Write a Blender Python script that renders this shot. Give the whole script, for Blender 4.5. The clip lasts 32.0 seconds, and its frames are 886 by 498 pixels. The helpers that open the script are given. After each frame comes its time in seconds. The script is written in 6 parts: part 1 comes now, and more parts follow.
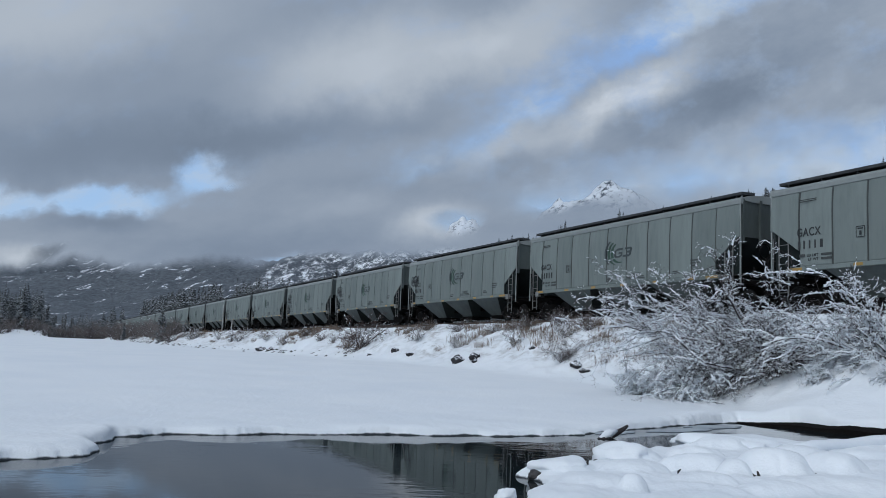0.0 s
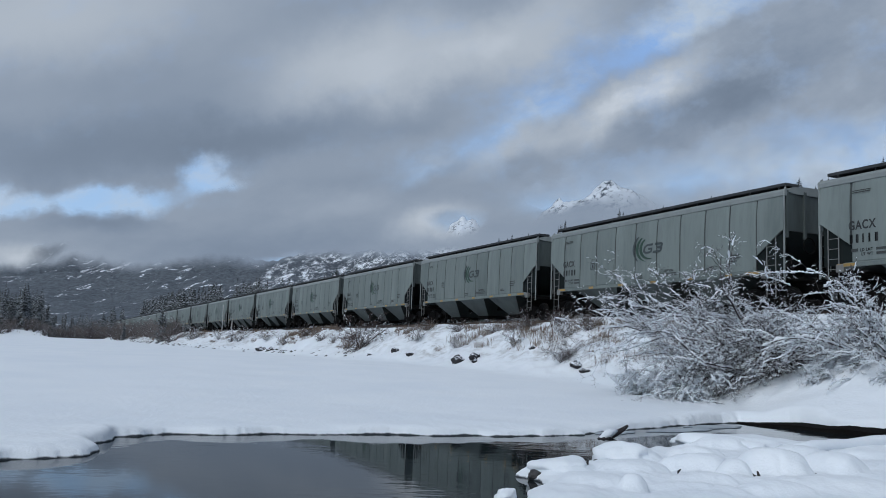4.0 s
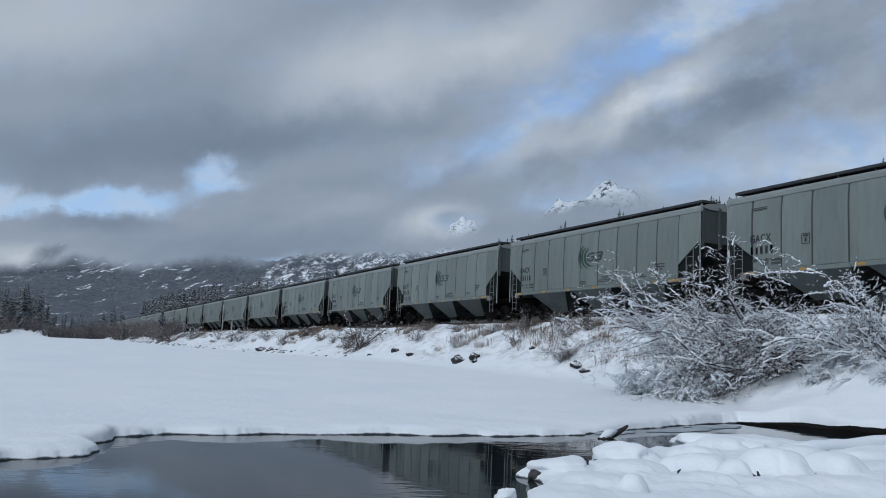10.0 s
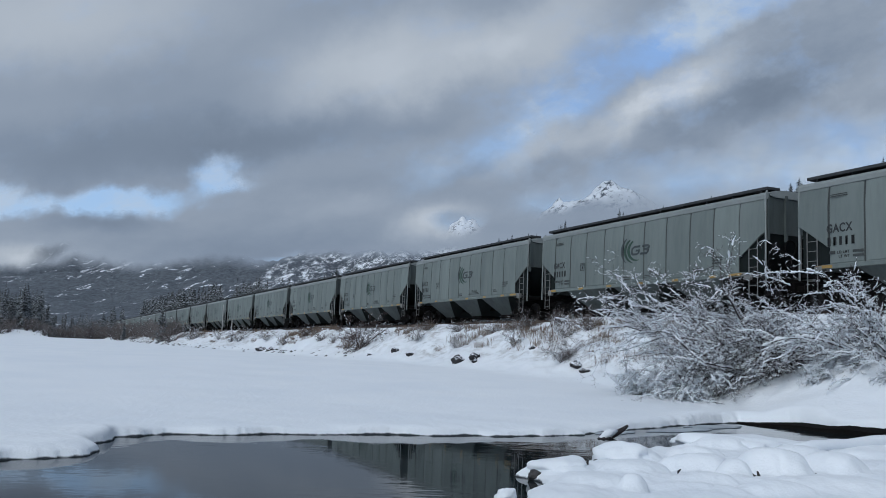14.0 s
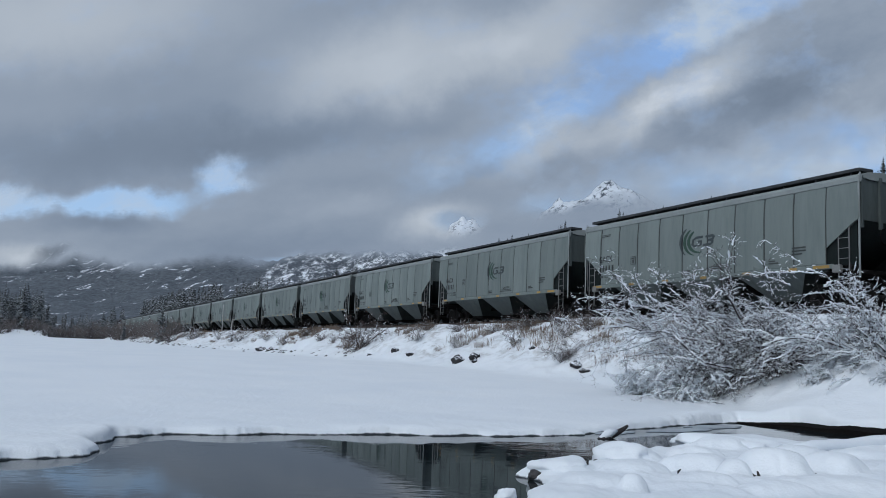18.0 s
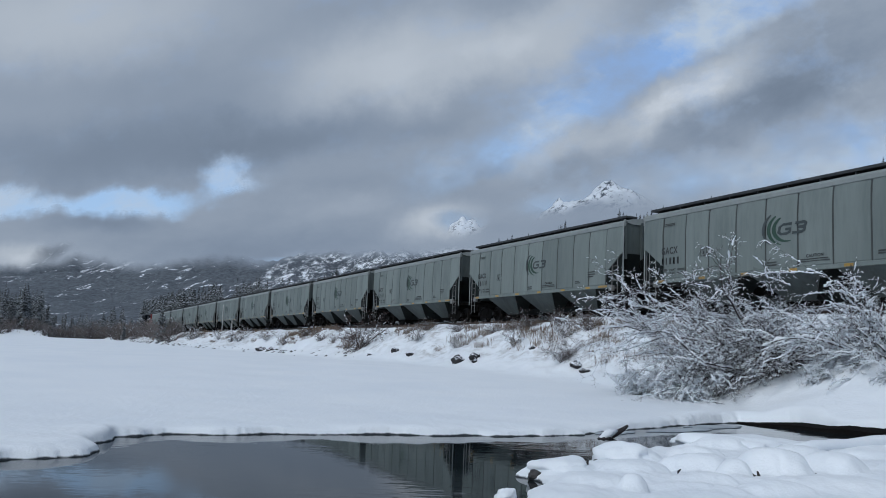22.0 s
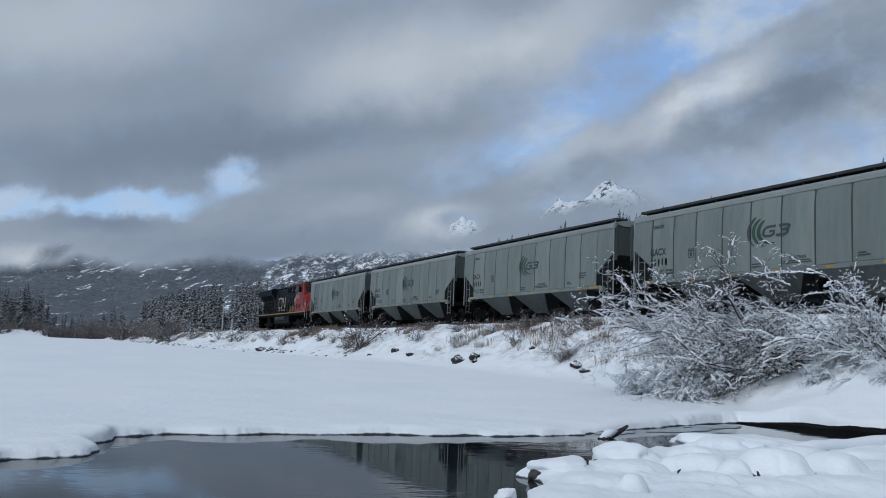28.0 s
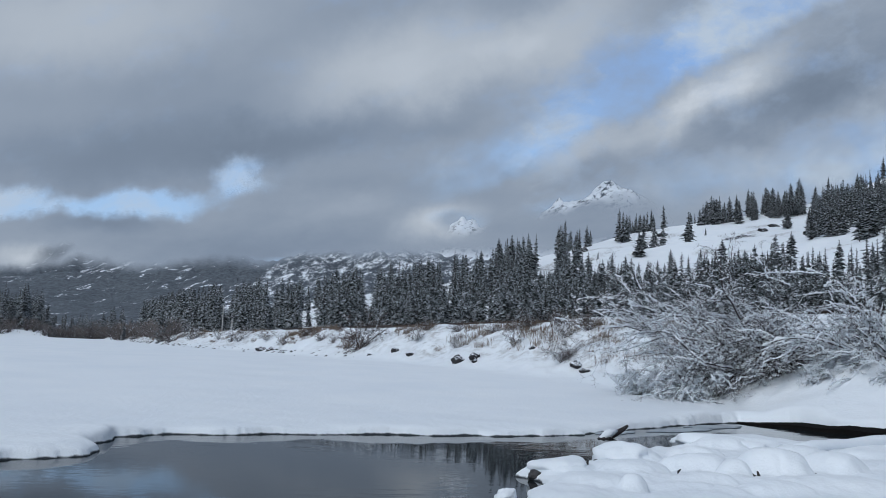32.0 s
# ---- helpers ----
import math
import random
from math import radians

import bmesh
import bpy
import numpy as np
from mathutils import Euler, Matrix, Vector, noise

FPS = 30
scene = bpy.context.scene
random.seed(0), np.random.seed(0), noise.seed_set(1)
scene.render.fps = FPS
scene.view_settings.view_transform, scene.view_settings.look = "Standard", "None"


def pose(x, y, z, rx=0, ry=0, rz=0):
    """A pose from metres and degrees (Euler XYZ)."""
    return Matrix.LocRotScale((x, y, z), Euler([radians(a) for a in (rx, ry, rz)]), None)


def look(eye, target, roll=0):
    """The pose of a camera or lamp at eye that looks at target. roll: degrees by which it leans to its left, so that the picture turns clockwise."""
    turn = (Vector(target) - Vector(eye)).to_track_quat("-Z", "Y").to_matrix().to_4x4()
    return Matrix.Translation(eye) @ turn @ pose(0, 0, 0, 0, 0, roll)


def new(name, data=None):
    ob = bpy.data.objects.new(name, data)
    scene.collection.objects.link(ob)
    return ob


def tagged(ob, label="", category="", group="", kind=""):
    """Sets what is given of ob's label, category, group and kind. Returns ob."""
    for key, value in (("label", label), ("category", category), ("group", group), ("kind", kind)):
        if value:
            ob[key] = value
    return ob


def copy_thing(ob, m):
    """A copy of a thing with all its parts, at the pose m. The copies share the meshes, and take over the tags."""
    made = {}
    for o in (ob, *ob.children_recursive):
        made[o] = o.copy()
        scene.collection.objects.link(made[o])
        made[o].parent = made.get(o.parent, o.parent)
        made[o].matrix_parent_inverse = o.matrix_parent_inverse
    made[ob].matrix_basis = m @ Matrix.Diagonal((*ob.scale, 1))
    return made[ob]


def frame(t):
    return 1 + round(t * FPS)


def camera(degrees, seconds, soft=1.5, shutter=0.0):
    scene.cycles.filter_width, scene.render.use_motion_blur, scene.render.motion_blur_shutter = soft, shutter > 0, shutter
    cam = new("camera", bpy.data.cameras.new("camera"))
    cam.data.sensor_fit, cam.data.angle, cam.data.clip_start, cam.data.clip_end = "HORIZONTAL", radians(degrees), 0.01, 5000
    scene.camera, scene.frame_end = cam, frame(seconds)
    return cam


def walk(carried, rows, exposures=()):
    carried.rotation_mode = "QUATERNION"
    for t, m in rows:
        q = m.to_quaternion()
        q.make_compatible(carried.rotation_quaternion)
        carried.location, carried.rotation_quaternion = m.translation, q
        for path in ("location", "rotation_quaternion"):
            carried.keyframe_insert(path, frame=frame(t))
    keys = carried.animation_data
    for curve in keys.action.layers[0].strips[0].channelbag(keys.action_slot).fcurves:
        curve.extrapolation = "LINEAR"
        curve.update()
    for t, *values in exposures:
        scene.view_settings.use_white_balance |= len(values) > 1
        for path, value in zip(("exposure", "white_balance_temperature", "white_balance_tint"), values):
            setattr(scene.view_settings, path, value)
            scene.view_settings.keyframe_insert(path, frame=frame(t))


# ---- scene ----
SECONDS = 32.0
EYE_Z = 1.32                      # the eye above the open water, whose level is z = 0
cam = camera(54.1, SECONDS, soft=0.5)
EYE = Vector((0, 0, EYE_Z))
AIM = EYE + Vector((0, math.cos(radians(6.777)), math.sin(radians(6.777)))) * 100
walk(cam, [(0, look(EYE, AIM, 2.256)), (SECONDS, look(EYE, AIM, 2.256))], exposures=[(0, 0.0, 5790, 6), (SECONDS, 0.0, 5790, 6)])

# ---- light ----
SUN_AZ, SUN_EL = 214.0, 46.0      # compass degrees from +y, clockwise: behind the eye, over its left shoulder
world = bpy.data.worlds.new("sky")
scene.world = world
world.use_nodes = True


def node(tree, kind, inputs=(), **props):
    n = tree.nodes.new(kind)
    if "operation" in props:
        n.operation = props["operation"]
    if "data_type" in props:
        n.data_type = props["data_type"]
    if "use_clamp" in props:
        n.use_clamp = props["use_clamp"]
    if "interpolation_type" in props:
        n.interpolation_type = props["interpolation_type"]
    if "vector_type" in props:
        n.vector_type = props["vector_type"]
    if "attribute_name" in props:
        n.attribute_name = props["attribute_name"]
    for k, v in dict(inputs).items():
        if isinstance(v, bpy.types.NodeSocket):
            tree.links.new(v, n.inputs[k])
        else:
            n.inputs[k].default_value = v
    return n


def make_world():
    t = world.node_tree
    t.nodes.clear()
    sky = node(t, "ShaderNodeTexSky")
    sky.sky_type, sky.sun_disc, sky.sun_elevation, sky.sun_rotation = "NISHITA", False, radians(SUN_EL), radians(SUN_AZ)
    co = node(t, "ShaderNodeTexCoord")
    n = node(t, "ShaderNodeTexNoise", {"Vector": co.outputs["Generated"], "Scale": 3.0, "Detail": 6.0, "Roughness": 0.55})
    ramp = node(t, "ShaderNodeMapRange", {"Value": n.outputs["Fac"], "From Min": 0.40, "From Max": 0.56})
    blue = node(t, "ShaderNodeBackground", {"Color": sky.outputs["Color"], "Strength": 0.08})
    cloud = node(t, "ShaderNodeBackground", {"Color": (0.60, 0.645, 0.70, 1), "Strength": 0.60})
    mix = node(t, "ShaderNodeMixShader", {"Fac": ramp.outputs["Result"]})
    t.links.new(blue.outputs[0], mix.inputs[1])
    t.links.new(cloud.outputs[0], mix.inputs[2])
    out = node(t, "ShaderNodeOutputWorld")
    t.links.new(mix.outputs[0], out.inputs["Surface"])


make_world()
sun = new("sun", bpy.data.lights.new("sun", "SUN"))
sun.data.energy, sun.data.angle, sun.data.color = 1.5, radians(36), (1.0, 0.95, 0.88)
_a, _e = radians(SUN_AZ), radians(SUN_EL)
sun.matrix_world = look(Vector((math.sin(_a) * math.cos(_e), math.cos(_a) * math.cos(_e), math.sin(_e))) * 300, (0, 0, 0))


# ---- materials ----
def material(name):
    m = bpy.data.materials.new(name)
    m.use_nodes = True
    t = m.node_tree
    return m, t, t.nodes["Principled BSDF"]


def rgb(c):
    return (*c, 1.0)


def mix_colour(t, fac, a, b):
    n = node(t, "ShaderNodeMix", data_type="RGBA")
    for i, v in ((0, fac), (6, a), (7, b)):
        if isinstance(v, bpy.types.NodeSocket):
            t.links.new(v, n.inputs[i])
        else:
            n.inputs[i].default_value = v
    return n.outputs[2]


def noise_fac(t, scale, lo, hi, detail=5.0, vec=None, stretch=None, rough=0.6):
    if vec is None:
        vec = node(t, "ShaderNodeTexCoord").outputs["Object"]
    if stretch:
        vec = node(t, "ShaderNodeMapping", {"Vector": vec, "Scale": stretch}).outputs[0]
    n = node(t, "ShaderNodeTexNoise", {"Vector": vec, "Scale": scale, "Detail": detail, "Roughness": rough})
    return node(t, "ShaderNodeMapRange", {"Value": n.outputs["Fac"], "From Min": lo, "From Max": hi}).outputs[0]


def bump(t, bsdf, height, strength, dist):
    b = node(t, "ShaderNodeBump", {"Height": height, "Strength": strength, "Distance": dist})
    t.links.new(b.outputs[0], bsdf.inputs["Normal"])


def shifted(t, amount=40.0):
    """Object coordinates moved by the object's random number, so that repeats differ."""
    co = node(t, "ShaderNodeTexCoord")
    info = node(t, "ShaderNodeObjectInfo")
    k = node(t, "ShaderNodeMath", {0: info.outputs["Random"], 1: amount}, operation="MULTIPLY")
    return node(t, "ShaderNodeVectorMath", {0: co.outputs["Object"], 1: k.outputs[0]}, operation="ADD").outputs[0]


def worn(name, base, dirt, rough=0.6, metal=0.0, scale=0.8, fine=14.0, stretch=(1, 1, 1), amount=0.5, relief=0.15, tint=0.10, spec=0.5):
    """A painted or raw surface with grime at two scales and a small difference from one object to the next."""
    m, t, b = material(name)
    vec = shifted(t)
    f1 = noise_fac(t, scale, 0.38, 0.72, vec=vec, stretch=stretch)
    f2 = noise_fac(t, fine, 0.45, 0.80, vec=vec, stretch=stretch)
    amt = node(t, "ShaderNodeMath", {0: f1, 1: amount}, operation="MULTIPLY")
    amt2 = node(t, "ShaderNodeMath", {0: f2, 1: amount * 0.6, 2: amt.outputs[0]}, operation="MULTIPLY_ADD", use_clamp=True)
    info = node(t, "ShaderNodeObjectInfo")
    v = node(t, "ShaderNodeMapRange", {"Value": info.outputs["Random"], "To Min": 1 - tint, "To Max": 1 + tint})
    hsv = node(t, "ShaderNodeHueSaturation", {"Color": rgb(base), "Value": v.outputs[0]})
    t.links.new(mix_colour(t, amt2.outputs[0], hsv.outputs[0], rgb(dirt)), b.inputs["Base Color"])
    b.inputs["Roughness"].default_value = rough
    b.inputs["Metallic"].default_value = metal
    b.inputs["Specular IOR Level"].default_value = spec
    if relief:
        bump(t, b, f2, relief, 0.01)
    return m


def snow_material(name, dirt_amount=0.0):
    m, t, b = material(name)
    co = node(t, "ShaderNodeTexCoord").outputs["Object"]
    big = noise_fac(t, 0.35, 0.3, 0.7, 6, co)
    fine = noise_fac(t, 9.0, 0.25, 0.75, 6, co)
    c = mix_colour(t, big, (0.765, 0.80, 0.85, 1), (0.825, 0.85, 0.885, 1))
    t.links.new(c, b.inputs["Base Color"])
    b.inputs["Roughness"].default_value = 0.65
    b.inputs["Specular IOR Level"].default_value = 0.25
    h = node(t, "ShaderNodeMath", {0: fine, 1: 0.35, 2: big}, operation="MULTIPLY_ADD")
    bump(t, b, h.outputs[0], 0.35, 0.08)
    return m, t, b, c


SNOW, _, _, _ = snow_material("snow")


def ground_material():
    """Snow; on the bank dead grass, stones and soil show through, and rock on the steep faces of the hill."""
    m, t, b, c = snow_material("snow_ground")
    at = node(t, "ShaderNodeAttribute", attribute_name="bare")
    co = node(t, "ShaderNodeTexCoord").outputs["Object"]
    n = noise_fac(t, 1.5, 0.46, 0.62, 8, co, rough=0.72)
    k = node(t, "ShaderNodeMath", {0: at.outputs["Fac"], 1: n}, operation="MULTIPLY", use_clamp=True)
    soil = mix_colour(t, noise_fac(t, 3.3, 0.35, 0.65, 6, co), (0.05, 0.043, 0.04, 1), (0.20, 0.15, 0.105, 1))
    pos = node(t, "ShaderNodeSeparateXYZ", {0: co})
    ragged = node(t, "ShaderNodeMath", {0: noise_fac(t, 3.0, 0.3, 0.7, 5, co), 1: 0.034, 2: pos.outputs[2]}, operation="MULTIPLY_ADD")
    # dark waterline: shade under the snow lip painted in, with wet ice
    wet = node(t, "ShaderNodeMapRange", {"Value": ragged.outputs[0], "From Min": 0.042, "From Max": 0.024})
    c2 = mix_colour(t, k.outputs[0], c, soil)
    t.links.new(mix_colour(t, wet.outputs[0], c2, (0.035, 0.042, 0.048, 1)), b.inputs["Base Color"])
    return m


def water_material():
    m, t, b = material("dark_water")
    b.inputs["Base Color"].default_value = (0.012, 0.017, 0.020, 1)
    b.inputs["Roughness"].default_value = 0.012
    b.inputs["IOR"].default_value = 1.19
    co = node(t, "ShaderNodeTexCoord").outputs["Object"]
    a = noise_fac(t, 1.2, 0.35, 0.65, 2, co, stretch=(0.8, 2.2, 1))
    p = noise_fac(t, 0.22, 0.47, 0.62, 2, co)
    h = node(t, "ShaderNodeMath", {0: a, 1: p}, operation="MULTIPLY")
    fine = noise_fac(t, 6.0, 0.3, 0.7, 2, co, stretch=(0.6, 2.0, 1))
    h2 = node(t, "ShaderNodeMath", {0: fine, 1: 0.10, 2: h.outputs[0]}, operation="MULTIPLY_ADD")
    bump(t, b, h2.outputs[0], 0.038, 0.05)
    return m


WATER = water_material()
GROUND = ground_material()
PAINT = worn("grey_green_paint", (0.194, 0.221, 0.213), (0.112, 0.131, 0.129), 0.7, 0, 0.5, 5.0, (1.0, 1.0, 0.16), 0.62, 0.03, 0.09, spec=0.10)
LIP = worn("grey_paint_roof_edge", (0.235, 0.255, 0.252), (0.15, 0.16, 0.16), 0.6, 0, 0.6, 6.0, (1, 1, 0.3), 0.4, 0.03, 0.05)
SEAM = worn("shadowed_seam", (0.050, 0.056, 0.056), (0.03, 0.03, 0.03), 0.7, 0, 2.0, 9.0, (1, 1, 0.2), 0.6, 0.02)
# Slope sheets and pockets: their shade and grime together in one dark colour.
SLOPE = worn("dirty_shaded_green_steel", (0.038, 0.047, 0.046), (0.018, 0.018, 0.018), 0.7, 0.0, 1.0, 10.0, spec=0.2)
# Pocket sheets face down: shade, besides grime, is put into this paint.
BAYPAINT = worn("grimy_shaded_hopper_paint", (0.138, 0.160, 0.157), (0.07, 0.077, 0.075), 0.65, 0, 0.7, 6.0, (1.0, 1.0, 0.2), 0.7, 0.03, 0.08, spec=0.2)
PLATE = worn("black_green_plate", (0.012, 0.016, 0.016), (0.022, 0.025, 0.025), 0.75, 0.0, 1.0, 10.0, spec=0.06)
POSTWHITE = worn("weathered_white_post", (0.42, 0.42, 0.41), (0.28, 0.28, 0.27), 0.6, 0, 2.0, 9.0)
# End walls face away from the sun; that shade is put into this paint.
ENDPAINT = worn("shaded_end_paint", (0.080, 0.096, 0.095), (0.035, 0.040, 0.040), 0.65, 0, 0.9, 8.0, (1, 1, 0.25), 0.6)
UNDER = worn("sooty_black_steel", (0.0055, 0.0053, 0.0052), (0.013, 0.011, 0.010), 0.85, 0.0, 1.5, 12.0, spec=0.06)
WHEELSTEEL = worn("rolled_wheel_steel", (0.010, 0.009, 0.0085), (0.012, 0.010, 0.009), 0.6, 0.2, 3.0, 20.0, spec=0.2)
GRATE = worn("dark_roof_hardware", (0.018, 0.020, 0.023), (0.06, 0.062, 0.065), 0.7, 0.0, 2.0, 12.0)
RUNG = worn("galvanised_rung", (0.24, 0.24, 0.23), (0.12, 0.115, 0.105), 0.5, 0.4, 3.0, 15.0)
YELLOW = worn("reflector_yellow", (0.36, 0.22, 0.045), (0.2, 0.14, 0.07), 0.5, 0, 2.0, 15.0)
INK = worn("black_lettering", (0.02, 0.022, 0.025), (0.05, 0.05, 0.05), 0.6)
LOGO_DARK = worn("logo_charcoal", (0.035, 0.045, 0.048), (0.06, 0.07, 0.07), 0.55)
LOGO_GREEN = worn("logo_green", (0.022, 0.056, 0.038), (0.03, 0.06, 0.04), 0.55)
LOCO_BLACK = worn("locomotive_black", (0.0034, 0.0050, 0.0088), (0.008, 0.0095, 0.012), 0.55, 0, 0.8, 8.0, (1, 1, 0.3), 0.5, 0.02, spec=0.06)
LOCO_RED = worn("locomotive_red", (0.20, 0.011, 0.010), (0.10, 0.020, 0.017), 0.45, 0, 0.8, 8.0, (1, 1, 0.3), 0.35, 0.02, spec=0.25)
TAN = worn("locomotive_tan", (0.20, 0.120, 0.035), (0.11, 0.075, 0.04), 0.55, spec=0.2)
RED_DARK = worn("shadowed_red_grille", (0.075, 0.007, 0.006), (0.04, 0.008, 0.007), 0.6, 0, 2.0, 9.0, spec=0.1)
LOCO_CREAM = worn("locomotive_cream", (0.40, 0.33, 0.215), (0.22, 0.18, 0.14), 0.5)
STRIPE = worn("sill_stripe_yellow", (0.33, 0.205, 0.03), (0.22, 0.17, 0.07), 0.5)
RAILSTEEL = worn("rusty_rail", (0.075, 0.045, 0.032), (0.04, 0.03, 0.025), 0.55, 0.4, 4.0, 30.0)
BALLAST = worn("brown_ballast", (0.075, 0.058, 0.048), (0.03, 0.026, 0.024), 0.95, 0, 1.2, 22.0, amount=0.8, relief=0.8)
TIE = worn("creosoted_wood", (0.06, 0.045, 0.035), (0.10, 0.085, 0.07), 0.9, 0, 1.0, 15.0, (0.3, 1, 1))
ROCK = worn("dark_wet_rock", (0.032, 0.030, 0.032), (0.09, 0.085, 0.08), 0.7, 0, 3.0, 14.0, relief=0.8)
BARK = worn("dark_bark", (0.030, 0.024, 0.025), (0.06, 0.05, 0.049), 0.9, 0, 2.0, 20.0, relief=0.5)
TWIG = worn("purple_brown_twig", (0.046, 0.033, 0.036), (0.09, 0.072, 0.074), 0.85, 0, 3.0, 20.0)
STRAW = worn("dead_grass_straw", (0.205, 0.155, 0.120), (0.095, 0.074, 0.062), 0.9, 0, 0.6, 3.0)


def glass_material():
    m, t, b = material("dark_cab_glass")
    b.inputs["Base Color"].default_value = (0.008, 0.010, 0.012, 1)
    b.inputs["Roughness"].default_value = 0.08
    b.inputs["Specular IOR Level"].default_value = 0.4
    return m


GLASS = glass_material()


def frosted(name, leaf, leaf2, amount, lo=0.30, cap=(0.46, 0.49, 0.53)):
    """Needles or twigs with snow lying on what faces upward."""
    m, t, b = material(name)
    co = node(t, "ShaderNodeTexCoord").outputs["Object"]
    geo = node(t, "ShaderNodeNewGeometry")
    sep = node(t, "ShaderNodeSeparateXYZ", {0: geo.outputs["Normal"]})
    up = node(t, "ShaderNodeMapRange", {"Value": sep.outputs[2], "From Min": lo, "From Max": lo + 0.35})
    n = noise_fac(t, 2.6, 0.50 - amount * 0.2, 0.66 - amount * 0.2, 6, geo.outputs["Position"], rough=0.75)
    k = node(t, "ShaderNodeMath", {0: up.outputs[0], 1: n}, operation="MULTIPLY", use_clamp=True)
    rnd = node(t, "ShaderNodeNewGeometry").outputs["Random Per Island"]
    green = mix_colour(t, rnd, rgb(leaf), rgb(leaf2))
    t.links.new(mix_colour(t, k.outputs[0], green, rgb(cap)), b.inputs["Base Color"])
    b.inputs["Roughness"].default_value = 0.85
    b.inputs["Specular IOR Level"].default_value = 0.15
    return m


NEEDLE = frosted("snowy_needles", (0.013, 0.017, 0.017), (0.030, 0.037, 0.035), 0.30, 0.30, (0.47, 0.50, 0.545))


# ---- mesh tools ----
class Shape:
    """Collects faces for one mesh."""

    def __init__(self):
        self.v, self.f = [], []

    def add(self, verts, faces):
        k = len(self.v)
        self.v.extend(tuple(p) for p in verts)
        self.f.extend(tuple(i + k for i in q) for q in faces)
        return self

    def box(self, x0, x1, y0, y1, z0, z1, b=0.0):
        if b <= 0:
            vs = [(x, y, z) for x in (x0, x1) for y in (y0, y1) for z in (z0, z1)]
            return self.add(vs, [(0, 1, 3, 2), (4, 6, 7, 5), (0, 4, 5, 1), (2, 3, 7, 6), (0, 2, 6, 4), (1, 5, 7, 3)])
        # chamfered along x: an octagonal section with slightly inset ends
        def ring(x, i):
            c = b + i
            return [(x, y0 + i, z0 + c), (x, y0 + c, z0 + i), (x, y1 - c, z0 + i), (x, y1 - i, z0 + c),
                    (x, y1 - i, z1 - c), (x, y1 - c, z1 - i), (x, y0 + c, z1 - i), (x, y0 + i, z1 - c)]
        return self.loft([ring(x0, b * 0.7), ring(x0 + b, 0), ring(x1 - b, 0), ring(x1, b * 0.7)])

    def loft(self, rings, caps=True, closed=True):
        n = len(rings[0])
        k = len(self.v)
        for r in rings:
            self.v.extend(tuple(p) for p in r)
        for i in range(len(rings) - 1):
            for j in range(n if closed else n - 1):
                j2 = (j + 1) % n
                self.f.append((k + i * n + j, k + i * n + j2, k + (i + 1) * n + j2, k + (i + 1) * n + j))
        if caps and closed:
            self.f.append(tuple(k + j for j in reversed(range(n))))
            self.f.append(tuple(k + (len(rings) - 1) * n + j for j in range(n)))
        return self

    def prism_y(self, pts, y0, y1):
        """A polygon in x, z drawn out from y0 to y1."""
        return self.loft([[(x, y0, z) for x, z in pts], [(x, y1, z) for x, z in pts]])

    def prism_x(self, pts, x0, x1):
        return self.loft([[(x0, y, z) for y, z in pts], [(x1, y, z) for y, z in pts]])

    def tube(self, path, radii, n=6, caps=True):
        rings = []
        path = [Vector(p) for p in path]
        for i, p in enumerate(path):
            d = (path[min(i + 1, len(path) - 1)] - path[max(i - 1, 0)])
            d = d.normalized() if d.length > 1e-9 else Vector((0, 0, 1))
            a = d.cross(Vector((0, 0, 1)) if abs(d.z) < 0.9 else Vector((1, 0, 0))).normalized()
            b = d.cross(a)
            r = radii[i] if isinstance(radii, (list, tuple)) else radii
            rings.append([p + (a * math.cos(2 * math.pi * j / n) + b * math.sin(2 * math.pi * j / n)) * r for j in range(n)])
        return self.loft(rings, caps)

    def mesh(self, name, mat, smooth=False):
        me = bpy.data.meshes.new(name)
        me.from_pydata([tuple(p) for p in self.v], [], self.f)
        if mat:
            me.materials.append(mat)
        if smooth:
            me.polygons.foreach_set("use_smooth", [True] * len(me.polygons))
        me.update()
        return me


def fix_normals(me):
    bm = bmesh.new()
    bm.from_mesh(me)
    bmesh.ops.recalc_face_normals(bm, faces=bm.faces)
    bm.to_mesh(me)
    bm.free()
    return me


def part(name, shape, mat, parent, label="", smooth=False):
    me = shape if isinstance(shape, bpy.types.Mesh) else fix_normals(shape.mesh(name, mat, smooth))
    ob = new(name, me)
    ob.parent = parent
    if label:
        tagged(ob, label)
    return ob


def thing(name, label, category, group="", kind="", m=None):
    ob = new(name)
    ob.empty_display_size = 0.2
    if m is not None:
        ob.matrix_world = m
    return tagged(ob, label, category, group, kind)


def grid_mesh(name, X, Y, Z, mat, smooth=True, closed=False):
    """A sheet from three arrays of one shape."""
    r, c = X.shape
    me = bpy.data.meshes.new(name)
    co = np.stack([X, Y, Z], -1).reshape(-1, 3)
    i, j = np.meshgrid(np.arange(r - 1), np.arange(c - 1), indexing="ij")
    a = (i * c + j).ravel()
    q = np.stack([a, a + 1, a + c + 1, a + c], -1)
    me.vertices.add(len(co))
    me.vertices.foreach_set("co", co.astype(np.float32).ravel())
    me.loops.add(q.size)
    me.loops.foreach_set("vertex_index", q.astype(np.int32).ravel())
    me.polygons.add(len(q))
    me.polygons.foreach_set("loop_start", np.arange(0, q.size, 4, dtype=np.int32))
    me.update(calc_edges=True)
    if smooth:
        me.polygons.foreach_set("use_smooth", np.ones(len(q), dtype=bool))
    me.materials.append(mat)
    me.validate()
    return me


